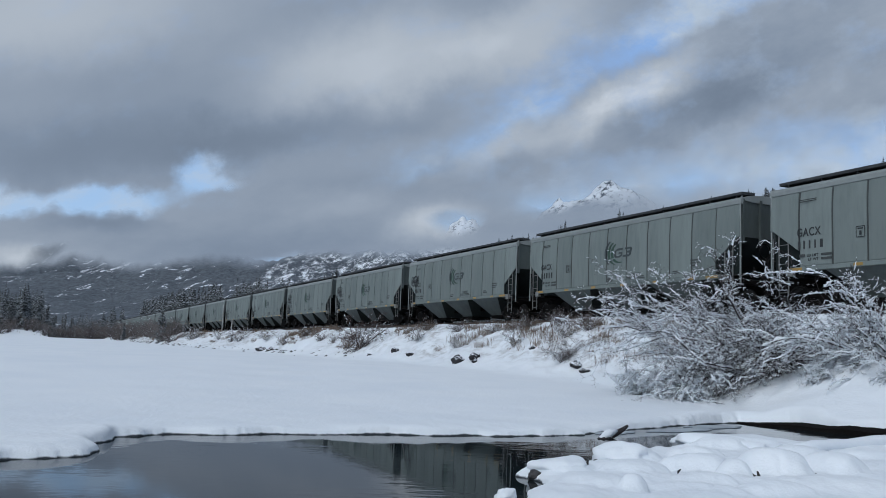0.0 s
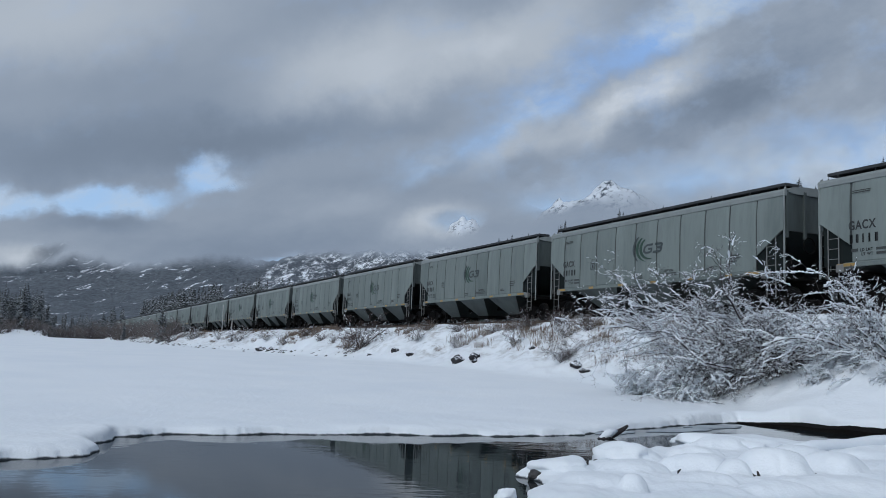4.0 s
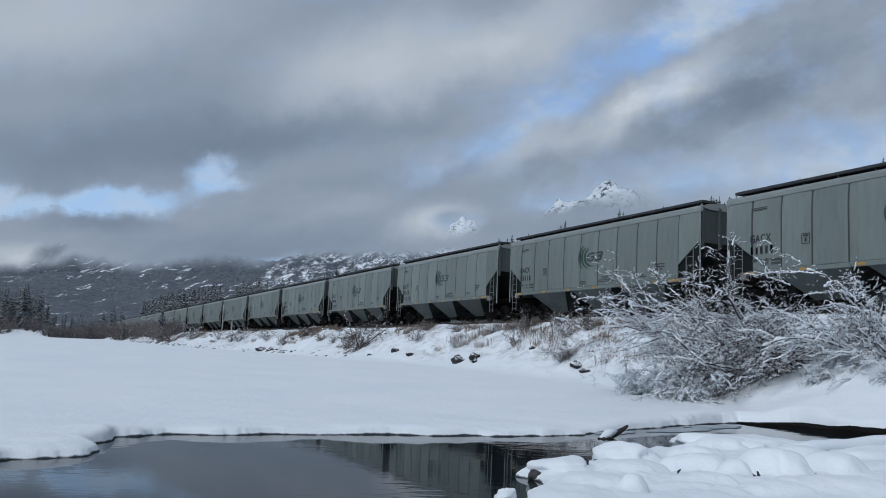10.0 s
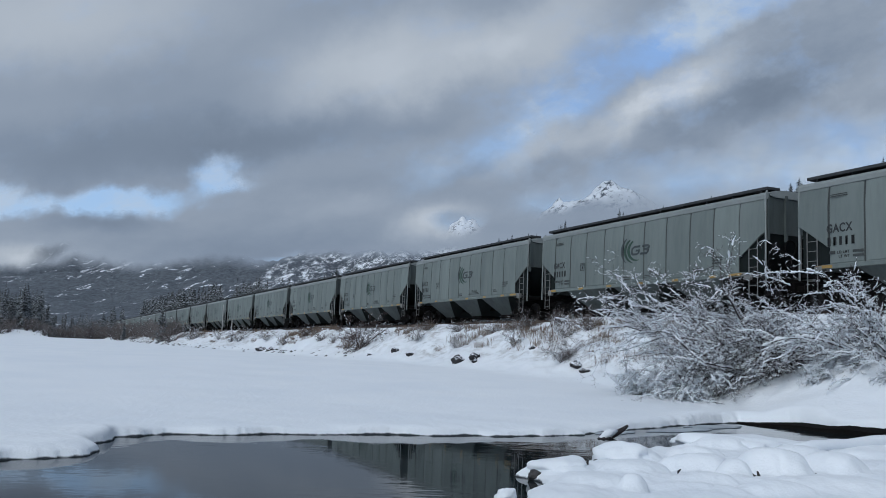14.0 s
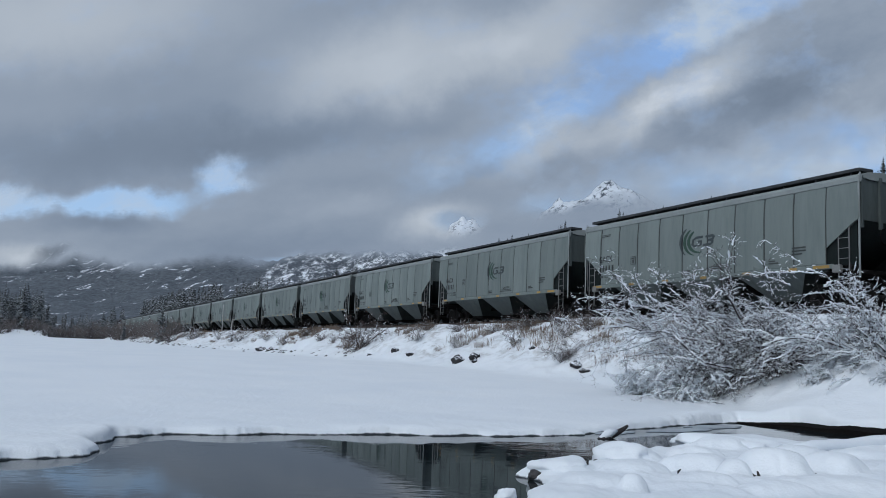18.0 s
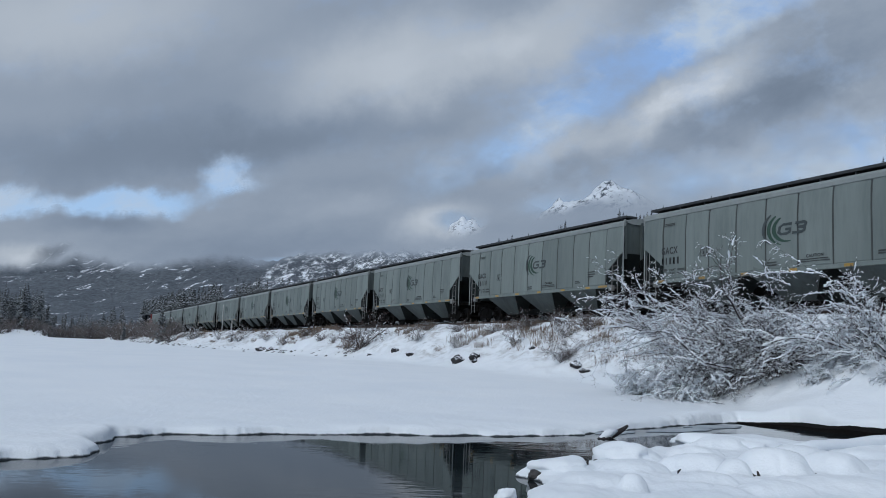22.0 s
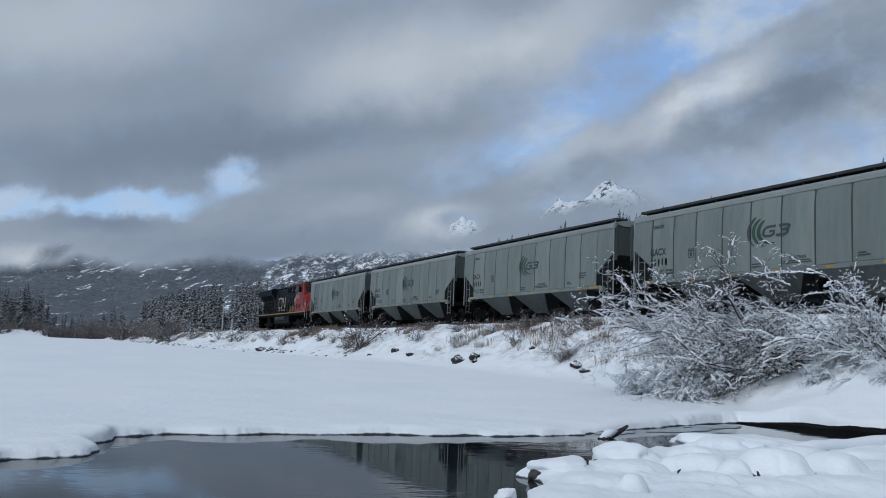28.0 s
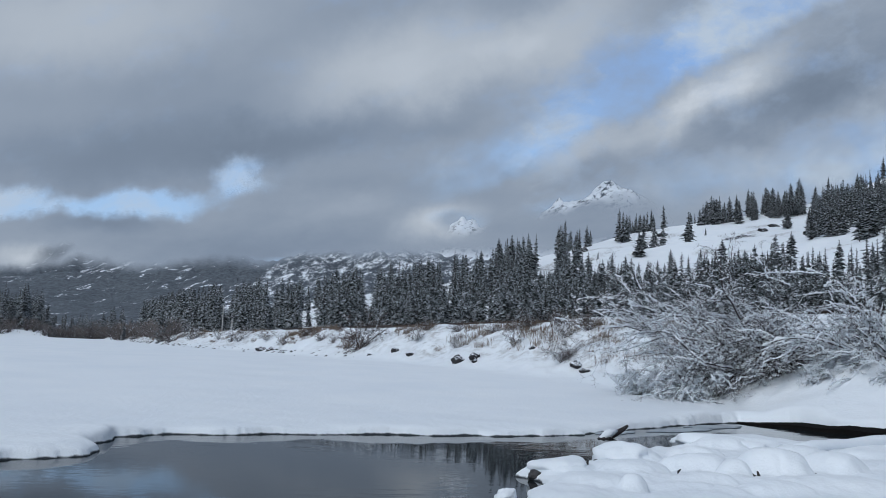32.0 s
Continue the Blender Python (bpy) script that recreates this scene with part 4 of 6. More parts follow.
        cp = Shape().box(*sorted((7.5 * e, 8.35 * e)), -0.14, 0.14, 0.72, 0.98, 0.03).box(*sorted((8.18 * e, 8.46 * e)), -0.2, 0.22, 0.68, 1.02, 0.04)
        part("coupler", cp, UNDER, car)
        add_truck(car, 6.35 * e)
    bw = Shape().tube([(7.86, -0.5 + 0.28 * math.cos(a), 2.35 + 0.28 * math.sin(a)) for a in np.linspace(0, 2 * math.pi, 17)], 0.022, 5)
    part("brake_wheel", bw, UNDER, car)
    part("centre_sill", Shape().box(-7.8, 7.8, -0.24, 0.24, 0.72, 1.15, 0.03), UNDER, car)
    for xc, top in ((-3.85, 1.72), (0.0, 1.72), (3.85, 1.72)):
        h = part("hopper", Shape().loft(hopper_ring(xc, top, 0.62, 0.01)), SLOPE, car, "tapering discharge hopper, dark with painted shade and grime")
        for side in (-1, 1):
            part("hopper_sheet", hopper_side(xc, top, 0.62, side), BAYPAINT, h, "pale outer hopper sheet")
        part("outlet_gate", Shape().box(xc - 0.66, xc + 0.66, -0.66, 0.66, 0.22, 0.40, 0.03), UNDER, h, "sooty outlet gate")
    for e in (-1, 1):
        pl = Shape().prism_y([(5.55 * e, SILL_Z), (6.4 * e, SILL_Z), (6.4 * e, 1.2)], -1.5, 1.5)
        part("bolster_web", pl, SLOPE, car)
    # lettering and reflectors on both sides are alike; the near side carries them
    for x in (-6.55, -4.0, -1.7, 0.6, 2.9, 5.1, 6.35):
        w = 0.42 if abs(x) > 6 else 0.22
        part("reflector", Shape().box(x - w, x + w * 0.6, -1.650, -1.636, SILL_Z - 0.07, SILL_Z + 0.03), YELLOW, car, "yellow reflector strip")
    y = -1.634
    def slanted(sh, lean=0.0):
        # flattens the device and leans it forward
        sh.v = [(q[0] + lean * (q[2] - 2.8), q[1], 2.8 + (q[2] - 2.8) * 0.72) for q in sh.v]
        return sh
    for i, (cx, r) in enumerate(((0.16, 1.02), (0.24, 0.84), (0.32, 0.66))):
        part("logo_swoosh", slanted(arc_band(cx, 2.92, r - 0.11, r + 0.02 + 0.02 * i, 128 - 4 * i, 226 + 28 * i, y)), LOGO_GREEN if i else LOGO_DARK, car, "green curved logo band" if i else "charcoal curved logo band")
    part("logo_mark", slanted(stroke([(0.44, 3.12), (0.06, 3.12), (-0.08, 3.02), (-0.08, 2.76), (0.06, 2.66), (0.30, 2.66), (0.42, 2.72), (0.42, 2.88), (0.20, 2.88)], 0.125, y), 0.22), LOGO_DARK, car, "charcoal bent-line logo block")
    part("logo_mark", slanted(stroke([(0.60, 3.12), (1.00, 3.12), (1.08, 3.05), (1.06, 2.95), (0.96, 2.90), (0.78, 2.90)], 0.125, y), 0.22), LOGO_DARK, car, "charcoal bent-line logo block")
    part("logo_mark", slanted(stroke([(0.96, 2.88), (1.06, 2.83), (1.06, 2.72), (0.98, 2.66), (0.56, 2.66)], 0.125, y - 0.002), 0.22), LOGO_DARK, car, "charcoal bent-line logo block")
    me = word("GACX", 0.40, 0, 0, 0)
    me.transform(Matrix.Translation((-6.52, y, 2.52)) @ Matrix.Diagonal((0.84, 1, 1, 1)))
    part("reporting_mark", me, None, car, "black stencilled letters")
    for text, x, z in (("LD", -6.10, 1.80), ("LMT", -5.88, 1.80), ("LT", -6.05, 1.66), ("WT", -5.84, 1.66)):
        part("stencil_word", word(text, 0.13, x, y, z), None, car)
    for k in ((-6.42, 1.80, 0.10, 1, 0.24), (-5.50, 1.80, 0.08, 3, 0.14), (-5.50, 1.66, 0.08, 3, 0.14), (5.02, 2.12, 0.05, 4, 0.15), (5.02, 2.01, 0.05, 4, 0.15), (5.02, 1.90, 0.05, 3, 0.15), (0.85, 1.70, 0.035, 7, 0.17), (0.75, 1.63, 0.03, 8, 0.17),
              (-0.65, 1.70, 0.05, 3, 0.15), (-0.65, 1.60, 0.05, 3, 0.15), (-6.35, 3.76, 0.03, 4, 0.17), (-6.35, 3.70, 0.03, 4, 0.17), (3.95, 1.66, 0.05, 3, 0.15), (3.95, 1.74, 0.05, 2, 0.15)):
        part("stencil_line", Shape().box(k[0], k[0] + k[3] * k[4], y - 0.004, y + 0.004, k[1], k[1] + k[2]), SEAM, car, "fine grey stencil line")
    part("caution_words", word("CAUTION", 0.15, 1.12, y, 1.78), INK, car)
    pl = Shape()
    for x0, x1, z0, z1 in ((-4.12, -3.78, 2.26, 2.28), (-4.12, -3.78, 2.60, 2.62), (-4.12, -4.10, 2.26, 2.62), (-3.80, -3.78, 2.26, 2.62), (-4.05, -3.86, 2.52, 2.56), (-3.99, -3.91, 2.33, 2.47)):
        pl.box(x0, x1, y - 0.004, y + 0.004, z0, z1)
    part("placard", pl, INK, car, "boxed stencil mark")
    return car


def tag_loops(seed, x0, z0, n, w, h):
    """A bubbly painted scrawl of loops."""
    rnd = random.Random(seed)
    sh = Shape()
    for i in range(n):
        cx = x0 + i * w
        k = [(cx + w * (0.52 + 0.1 * rnd.random()) * math.cos(a) * (1 + 0.25 * math.sin(2 * a + rnd.random())), z0 + h * (0.5 + 0.12 * rnd.random()) * math.sin(a)) for a in np.linspace(0.3, 2 * math.pi + 0.1, 16)]
        s = stroke(k, 0.045, -1.637)
        sh.add(s.v, s.f)
        k = [(cx - w * 0.2 + w * 0.4 * q, z0 + h * (0.3 * math.sin(q * 5 + rnd.random() * 3))) for q in np.linspace(0, 1, 7)]
        s = stroke(k, 0.035, -1.637)
        sh.add(s.v, s.f)
    return sh


HEADING = math.degrees(math.atan2(-ALONG[1], -ALONG[0]))


def car_pose(s, z=RAIL_Z):
    return pose(*on_line(s, CENTRE - NEAR_SIDE), z, 0, 0, HEADING)


def tail_s(n, t):
    """Where the rear end of wagon n is at t seconds."""
    return 40.224 - 21.714 * t - 0.016603 * t * t + 17.0 * n


CARS = []
BAR_SHAPES = {}


def build_train():
    first = make_car()
    for n in range(-1, 40):
        car = first if n == -1 else copy_thing(first, car_pose(0))
        CARS.append((n, car))
        rnd = random.Random(1000 + n)
        for i in range(5):
            w = rnd.choice((0.09, 0.10, 0.10, 0.11, 0.06))
            if w not in BAR_SHAPES:
                BAR_SHAPES[w] = fix_normals(Shape().box(0, w, -0.004, 0.004, 0, 0.28).mesh("number_bar", INK))
            part("number_bar", BAR_SHAPES[w], None, car).location = (-6.48 + i * 0.235, -1.634, 2.08)
        if n in (1, 2, 3):
            part("graffiti", tag_loops(n, -7.1 if n > 1 else -7.0, 3.0 if n > 1 else 2.95, 4 if n > 1 else 5, 0.34 if n > 1 else 0.24, 0.75 if n > 1 else 0.6), INK, car, "black spray-painted scrawl")
            car["label"] = "grey-green covered hopper wagon with black spray-painted scrawl"


build_train()


# ---- the locomotive: x forward, z above the rail ----
def decal(points, y, mat, name, label, loco):
    return part(name, Shape().prism_y(points, y - 0.006, y + 0.006), mat, loco, label)


def make_loco():
    lo = thing("locomotive", "black and red diesel locomotive with cream stripe and dirty trucks", "locomotive")
    part("frame", Shape().box(-10.75, 10.35, -1.50, 1.50, 1.30, 1.62, 0.03), UNDER, lo)
    x = -10.55
    while x < 9.7:
        for y in (-1.515, 1.515):
            part("stripe", Shape().box(x, min(x + 1.42, 9.75), y - 0.012, y + 0.012, 1.535, 1.635), STRIPE, lo, "yellow sill stripe")
        x += 1.50
    # long hood, lower body
    part("hood", Shape().prism_x([(-0.98, 1.62), (-0.98, 4.15), (-0.78, 4.40), (0.78, 4.40), (0.98, 4.15), (0.98, 1.62)], -10.35, 1.05), LOCO_BLACK, lo)
    for i, xx in enumerate((-9.6, -8.5, -7.4, -6.2, -4.9, -3.55, -2.2, -0.85, 0.4)):
        h = 3.15 if xx < -4.5 else 3.85
        w = 0.46 if xx < -4.5 else 0.60
        for s in (-1, 1):
            d = part("engine_door", Shape().box(xx - w, xx + w, *sorted((0.975 * s, 1.005 * s)), 1.75, h, 0.012), LOCO_BLACK, lo, "black hood door")
            part("latch", Shape().box(xx + w - 0.10, xx + w - 0.05, *sorted((1.0 * s, 1.02 * s)), 2.3, 2.5), RUNG, d)
    # radiator wings at the rear
    rad = Shape().prism_x([(-0.98, 3.25), (-1.35, 3.86), (-1.52, 3.90), (-1.55, 4.38), (-1.40, 4.52), (1.40, 4.52), (1.55, 4.38), (1.52, 3.90), (1.35, 3.86), (0.98, 3.25)], -11.05, -4.55)
    part("radiator_housing", rad, LOCO_BLACK, lo, "black overhanging radiator wings")
    for i in range(4):
        a = -10.1 + i * 1.22
        for s in (-1, 1):
            g = Shape().loft([[(a, s * 1.055, 3.36), (a + 1.06, s * 1.055, 3.36), (a + 1.06, s * 1.075, 3.36), (a, s * 1.075, 3.36)],
                              [(a, s * 1.315, 3.78), (a + 1.06, s * 1.315, 3.78), (a + 1.06, s * 1.335, 3.78), (a, s * 1.335, 3.78)]])
            part("radiator_screen", g, UNDER, lo, "black slanted radiator screen")
    for s in (-1, 1):
        for i in range(5):
            a = -10.25 + i * 1.16
            fr = Shape().box(a - 0.06, a, *sorted((1.0 * s, 1.10 * s)), 3.22, 3.42).loft([[(a - 0.05, s * 1.06, 3.32), (a + 0.02, s * 1.06, 3.32), (a + 0.02, s * 1.10, 3.32), (a - 0.05, s * 1.10, 3.32)],
                                                                                      [(a - 0.05, s * 1.34, 3.82), (a + 0.02, s * 1.34, 3.82), (a + 0.02, s * 1.38, 3.82), (a - 0.05, s * 1.38, 3.82)]])
            part("screen_rib", fr, LOCO_BLACK, lo, "rib between the radiator screens")
        for i, a in enumerate((-9.9, -8.7, -7.5, -6.4)):
            bay = part("louvre_bay", Shape().box(a, a + 0.82, *sorted((1.003 * s, 1.018 * s)), 1.95, 3.05), UNDER, lo, "sooty louvred opening")
            for j in range(6):
                part("louvre", Shape().box(a + 0.04, a + 0.78, *sorted((1.016 * s, 1.032 * s)), 2.02 + j * 0.17, 2.06 + j * 0.17), LOCO_BLACK, bay)
        # small pale notices on the hood and cabinet
        for a, z in ((-9.2, 3.22), (-5.6, 2.55), (-4.05, 3.52), (-3.45, 3.40), (0.75, 2.85), (1.15, 3.50), (2.05, 2.90), (3.25, 3.30), (3.25, 3.95), (4.45, 3.85), (6.0, 3.95)):
            part("notice", Shape().box(a, a + 0.10, *sorted((1.02 * s if a < 1.0 else 1.19 * s, 1.03 * s if a < 1.0 else 1.20 * s)), z, z + 0.13), LIP, lo, "small white notice")
        # dark gaps between the hood doors
        for a in (-5.55, -4.22, -2.88, -1.52, -0.18, 1.02, 2.58, 3.88):
            y0 = 1.004 if a < 1.0 else 1.160
            part("door_gap", Shape().box(a - 0.03, a + 0.03, *sorted((y0 * s, (y0 + 0.008) * s)), 1.70, 3.95), UNDER, lo)
        part("sill_equipment", Shape().box(-6.2, -4.9, *sorted((1.05 * s, 1.45 * s)), 0.75, 1.30, 0.03), UNDER, lo, "sooty box under the walkway")
        part("horn_bracket", Shape().box(-4.45, -4.25, *sorted((0.55 * s, 0.80 * s)), 4.38, 4.60, 0.02), UNDER, lo)
        part("side_mirror", Shape().box(8.02, 8.12, *sorted((1.52 * s, 1.78 * s)), 3.55, 4.15, 0.02), UNDER, lo, "black side mirror")
        part("white_step_rail", Shape().tube([(9.05, 1.46 * s, 1.62), (9.30, 1.50 * s, 2.30), (9.75, 1.50 * s, 2.45), (9.75, 1.50 * s, 1.0)], 0.026, 6), POSTWHITE, lo, "white bent grab rail by the cab steps")
        part("red_grille", Shape().box(6.30, 6.85, *sorted((1.50 * s, 1.516 * s)), 1.95, 2.42), RED_DARK, lo, "dark red grille")
        part("red_grille", Shape().box(7.25, 7.80, *sorted((1.50 * s, 1.516 * s)), 1.95, 2.42), RED_DARK, lo, "dark red grille")
    part("roof_grille", Shape().box(-10.6, -5.0, -1.15, 1.15, 4.51, 4.58, 0.03), GRATE, lo)
    part("exhaust_stack", Shape().box(-2.9, -0.7, -0.62, 0.62, 4.38, 4.62, 0.06), UNDER, lo, "sooty exhaust hatch")
    part("stack_cover", Shape().box(-4.3, -3.0, -0.85, 0.85, 4.38, 4.52, 0.05), LOCO_BLACK, lo)
    # equipment cabinet behind the cab
    part("equipment_cabinet", Shape().prism_x([(-1.16, 1.62), (-1.16, 4.38), (-0.95, 4.60), (0.95, 4.60), (1.16, 4.38), (1.16, 1.62)], 1.05, 5.92), LOCO_BLACK, lo, "black equipment cabinet")
    for s in (-1, 1):
        y0, y1 = sorted((1.155 * s, 1.185 * s))
        part("blower_grille", Shape().box(1.45, 2.95, y0, y1, 3.80, 4.34), UNDER, lo, "black blower grille")
        for a, b in ((3.55, 4.25), (5.0, 5.75)):
            vent = part("vent", Shape().box(a, b, y0, y1, 3.72, 4.36), UNDER, lo, "louvred vent")
            for i in range(5):
                q = a + 0.06 + i * (b - a - 0.1) / 5
                part("slat", Shape().box(q, q + 0.045, *sorted((1.18 * s, 1.20 * s)), 3.74, 4.34), LOCO_BLACK, vent)
        for a in (1.35, 2.65, 3.95):
            part("cabinet_door", Shape().box(a, a + 1.15, *sorted((1.155 * s, 1.175 * s)), 1.78, 3.35, 0.01), LOCO_BLACK, lo)
    # paint bands on both sides of the cabinet
    for s in (-1, 1):
        y = 1.186 * s
        decal([(5.90, 3.74), (5.38, 3.70), (4.30, 2.95), (4.30, 2.42), (5.20, 2.42), (5.90, 2.90)], y, LOCO_CREAM, "cream_band", "cream diagonal band", lo)
        decal([(4.24, 2.36), (2.95, 2.36), (2.25, 1.72), (3.78, 1.72)], y, TAN, "tan_band", "tan diagonal band", lo)
        decal([(5.90, 2.84), (5.24, 2.36), (4.30, 2.36), (3.84, 1.72), (5.90, 1.72)], y, LOCO_RED, "red_band", "red diagonal band", lo)
    # cab and nose
    cab = [(5.90, 1.62), (5.90, 4.40), (6.05, 4.54), (8.40, 4.50), (8.60, 4.40), (9.02, 3.46), (9.02, 1.62)]
    sh = Shape()
    rings = []
    for y, k in ((-1.50, 0.93), (-1.44, 1.0), (1.44, 1.0), (1.50, 0.93)):
        rings.append([(7.4 + (x - 7.4) * (0.985 if k < 1 else 1), y, 1.62 + (z - 1.62) * (0.975 if k < 1 else 1)) for x, z in cab])
    part("cab", sh.loft(rings), LOCO_RED, lo, "red driver's cab")
    part("cab_roof", Shape().prism_x([(-1.36, 4.48), (-1.15, 4.62), (1.15, 4.62), (1.36, 4.48)], 5.95, 8.45), LOCO_BLACK, lo, "dark cab roof")
    part("air_conditioner", Shape().box(6.9, 7.9, -0.5, 0.5, 4.61, 4.80, 0.04), GRATE, lo)
    nose = Shape().loft([[(9.0, -1.45, 1.62), (9.0, 1.45, 1.62), (9.0, 1.45, 3.30), (9.0, 1.10, 3.52), (9.0, -1.10, 3.52), (9.0, -1.45, 3.30)],
                         [(9.55, -1.42, 1.62), (9.55, 1.42, 1.62), (9.55, 1.40, 3.20), (9.55, 1.05, 3.42), (9.55, -1.05, 3.42), (9.55, -1.40, 3.20)],
                         [(10.15, -0.95, 1.62), (10.15, 0.95, 1.62), (10.15, 0.92, 2.95), (10.15, 0.75, 3.18), (10.15, -0.75, 3.18), (10.15, -0.92, 2.95)]])
    part("nose", nose, LOCO_RED, lo, "red bevelled nose")
    for s in (-1, 1):
        y0, y1 = sorted((1.495 * s, 1.515 * s))
        for a, b in ((6.15, 6.55), (6.75, 7.35), (7.42, 7.95)):
            fr = part("window_frame", Shape().box(a - 0.05, b + 0.05, y0, y1, 3.55, 4.20, 0.008), RUNG if a > 6.5 else UNDER, lo, "pale window frame")
            part("pane", Shape().box(a, b, *sorted((1.51 * s, 1.522 * s)), 3.60, 4.15), GLASS, fr, "dark window glass")
        part("sun_visor", Shape().loft([[(6.7, 1.48 * s, 4.36), (8.0, 1.48 * s, 4.36), (8.0, 1.48 * s, 4.40), (6.7, 1.48 * s, 4.40)], [(6.7, 1.78 * s, 4.24), (8.0, 1.78 * s, 4.24), (8.0, 1.78 * s, 4.27), (6.7, 1.78 * s, 4.27)]]), LOCO_BLACK, lo)
        # windscreen halves on the sloped front
        ws = Shape()
        ya, yb = (0.10, 1.30)
        ws.loft([[(8.905, ya * s, 3.68), (8.925, yb * s, 3.62), (8.955, yb * s, 3.62), (8.935, ya * s, 3.68)], [(8.665, ya * s, 4.22), (8.665, yb * s, 4.22), (8.70, yb * s, 4.22), (8.70, ya * s, 4.22)]])
        part("windscreen", ws, GLASS, lo, "dark windscreen pane")
        nb = part("number_board", Shape().box(8.40, 8.68, *sorted((0.50 * s, 1.20 * s)), 4.36, 4.58, 0.02), UNDER, lo, "black number board")
        for i in range(4):
            ya = 0.64 + i * 0.14
            part("number_bar", Shape().box(8.675, 8.69, *sorted((ya * s, (ya + 0.06) * s)), 4.41, 4.53), LIP, nb)
        for i, w in enumerate((0.24, 0.09, 0.09, 0.24)):
            q = 6.15 + (0, 0.36, 0.58, 0.80)[i]
            part("number_bar", Shape().box(q, q + w, *sorted((1.50 * s, 1.512 * s)), 2.98, 3.38), LIP, lo, "white number bar")
        for a in (6.15, 7.15):
            part("cab_locker", Shape().box(a, a + 0.75, *sorted((1.495 * s, 1.515 * s)), 1.85, 2.50, 0.01), LOCO_RED, lo)
        part("data_plate", Shape().box(8.45, 8.75, *sorted((1.498 * s, 1.51 * s)), 1.85, 2.10), LIP, lo, "white square plate")
        # steps and grab rails at both ends
        for e in (-1, 1):
            st = Shape()
            for i in range(4):
                st.box(*sorted((9.75 * e, 10.30 * e)), *sorted((1.18 * s, 1.50 * s)), 0.42 + 0.30 * i, 0.46 + 0.30 * i)
            st.box(*sorted((9.72 * e, 9.76 * e)), *sorted((1.18 * s, 1.50 * s)), 0.42, 1.62).box(*sorted((10.29 * e, 10.33 * e)), *sorted((1.18 * s, 1.50 * s)), 0.42, 1.62)
            part("step_well", st, UNDER, lo, "black boarding steps")
            rl = Shape().tube([(9.70 * e, 1.48 * s, 1.0), (9.70 * e, 1.48 * s, 2.65)], 0.022, 6).tube([(10.36 * e, 1.48 * s, 0.8), (10.36 * e, 1.48 * s, 2.2), (10.36 * e, 1.0 * s, 2.65)], 0.022, 6)
            part("grab_rail", rl, RUNG if e > 0 else UNDER, lo, "white grab rail" if e > 0 else "")
        # side walkway rail
        for i in range(15):
            q = -10.4 + i * 1.13
            if q < 5.8:
                part("stanchion", Shape().box(q - 0.05, q + 0.05, *sorted((1.45 * s, 1.49 * s)), 1.60, 2.66), UNDER, lo)
        part("handrail", Shape().tube([(-10.5, 1.47 * s, 2.66), (5.8, 1.47 * s, 2.66)], 0.022, 6), LOCO_BLACK, lo)
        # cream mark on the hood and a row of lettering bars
        y = 1.016 * s
        pts = [(-1.72, 3.36), (-2.75, 3.36), (-2.98, 3.18), (-2.98, 2.48), (-2.75, 2.28), (-1.72, 2.28), (-1.52, 2.42), (-1.52, 3.10)]
        part("hood_mark", stroke(pts, 0.17, y), LOCO_CREAM, lo, "cream bent-line mark")
        pts = [(-1.52, 2.95), (-1.46, 3.24), (-1.25, 3.36), (-1.05, 3.28), (-0.50, 2.42), (-0.30, 2.30), (-0.14, 2.42), (-0.14, 3.44)]
        part("hood_mark", stroke(pts, 0.17, y), LOCO_CREAM, lo, "cream bent-line mark")
        for i in range(9):
            part("lettering_bar", Shape().box(-3.10 + i * 0.33, -3.10 + i * 0.33 + (0.24 if i not in (3, 6) else 0.06), y - 0.006, y + 0.006, 1.95, 2.12 if i not in (3, 6) else 2.0), LIP, lo, "pale lettering bar")
    part("headlight", Shape().tube([(8.55, 0, 4.36), (8.74, 0, 4.34)], 0.12, 12), RUNG, lo, "round headlight")
    part("nose_badge", Shape().tube([(10.14, 0.0, 2.85), (10.165, 0.0, 2.85)], 0.14, 14), LOCO_CREAM, lo, "round badge")
    part("nose_stripe", Shape().box(10.15, 10.165, -0.85, 0.85, 2.35, 2.50), LOCO_CREAM, lo, "cream nose stripe")
    # end rails
    for e in (-1, 1):
        er = Shape()
        for y in (-1.3, -0.6, 0.6, 1.3):
            er.tube([(10.6 * e, y, 1.55), (10.6 * e, y, 2.6)], 0.025, 6)
        er.tube([(10.6 * e, -1.3, 2.6), (10.6 * e, -0.6, 2.6)], 0.022, 6).tube([(10.6 * e, 0.6, 2.6), (10.6 * e, 1.3, 2.6)], 0.022, 6)
        part("end_railing", er, RUNG if e > 0 else UNDER, lo, "white end railing" if e > 0 else "black end railing")
        part("end_plate", Shape().box(*sorted((10.35 * e, 10.65 * e)), -1.45, 1.45, 0.75, 1.60, 0.04), UNDER, lo)
        part("snow_plough", Shape().loft([[(10.45 * e, -1.4, 0.12), (10.45 * e, 1.4, 0.12), (10.5 * e, 1.4, 0.8), (10.5 * e, -1.4, 0.8)], [(10.9 * e, -0.3, 0.12), (10.9 * e, 0.3, 0.12), (10.7 * e, 0.5, 0.8), (10.7 * e, -0.5, 0.8)]]), UNDER, lo, "black snow plough")
        part("coupler", Shape().box(*sorted((10.6 * e, 11.1 * e)), -0.17, 0.17, 0.70, 1.0, 0.03), UNDER, lo)
        t = add_truck(lo, 6.55 * e, (-1.88, 0.0, 1.88), 1.12, 0.533)
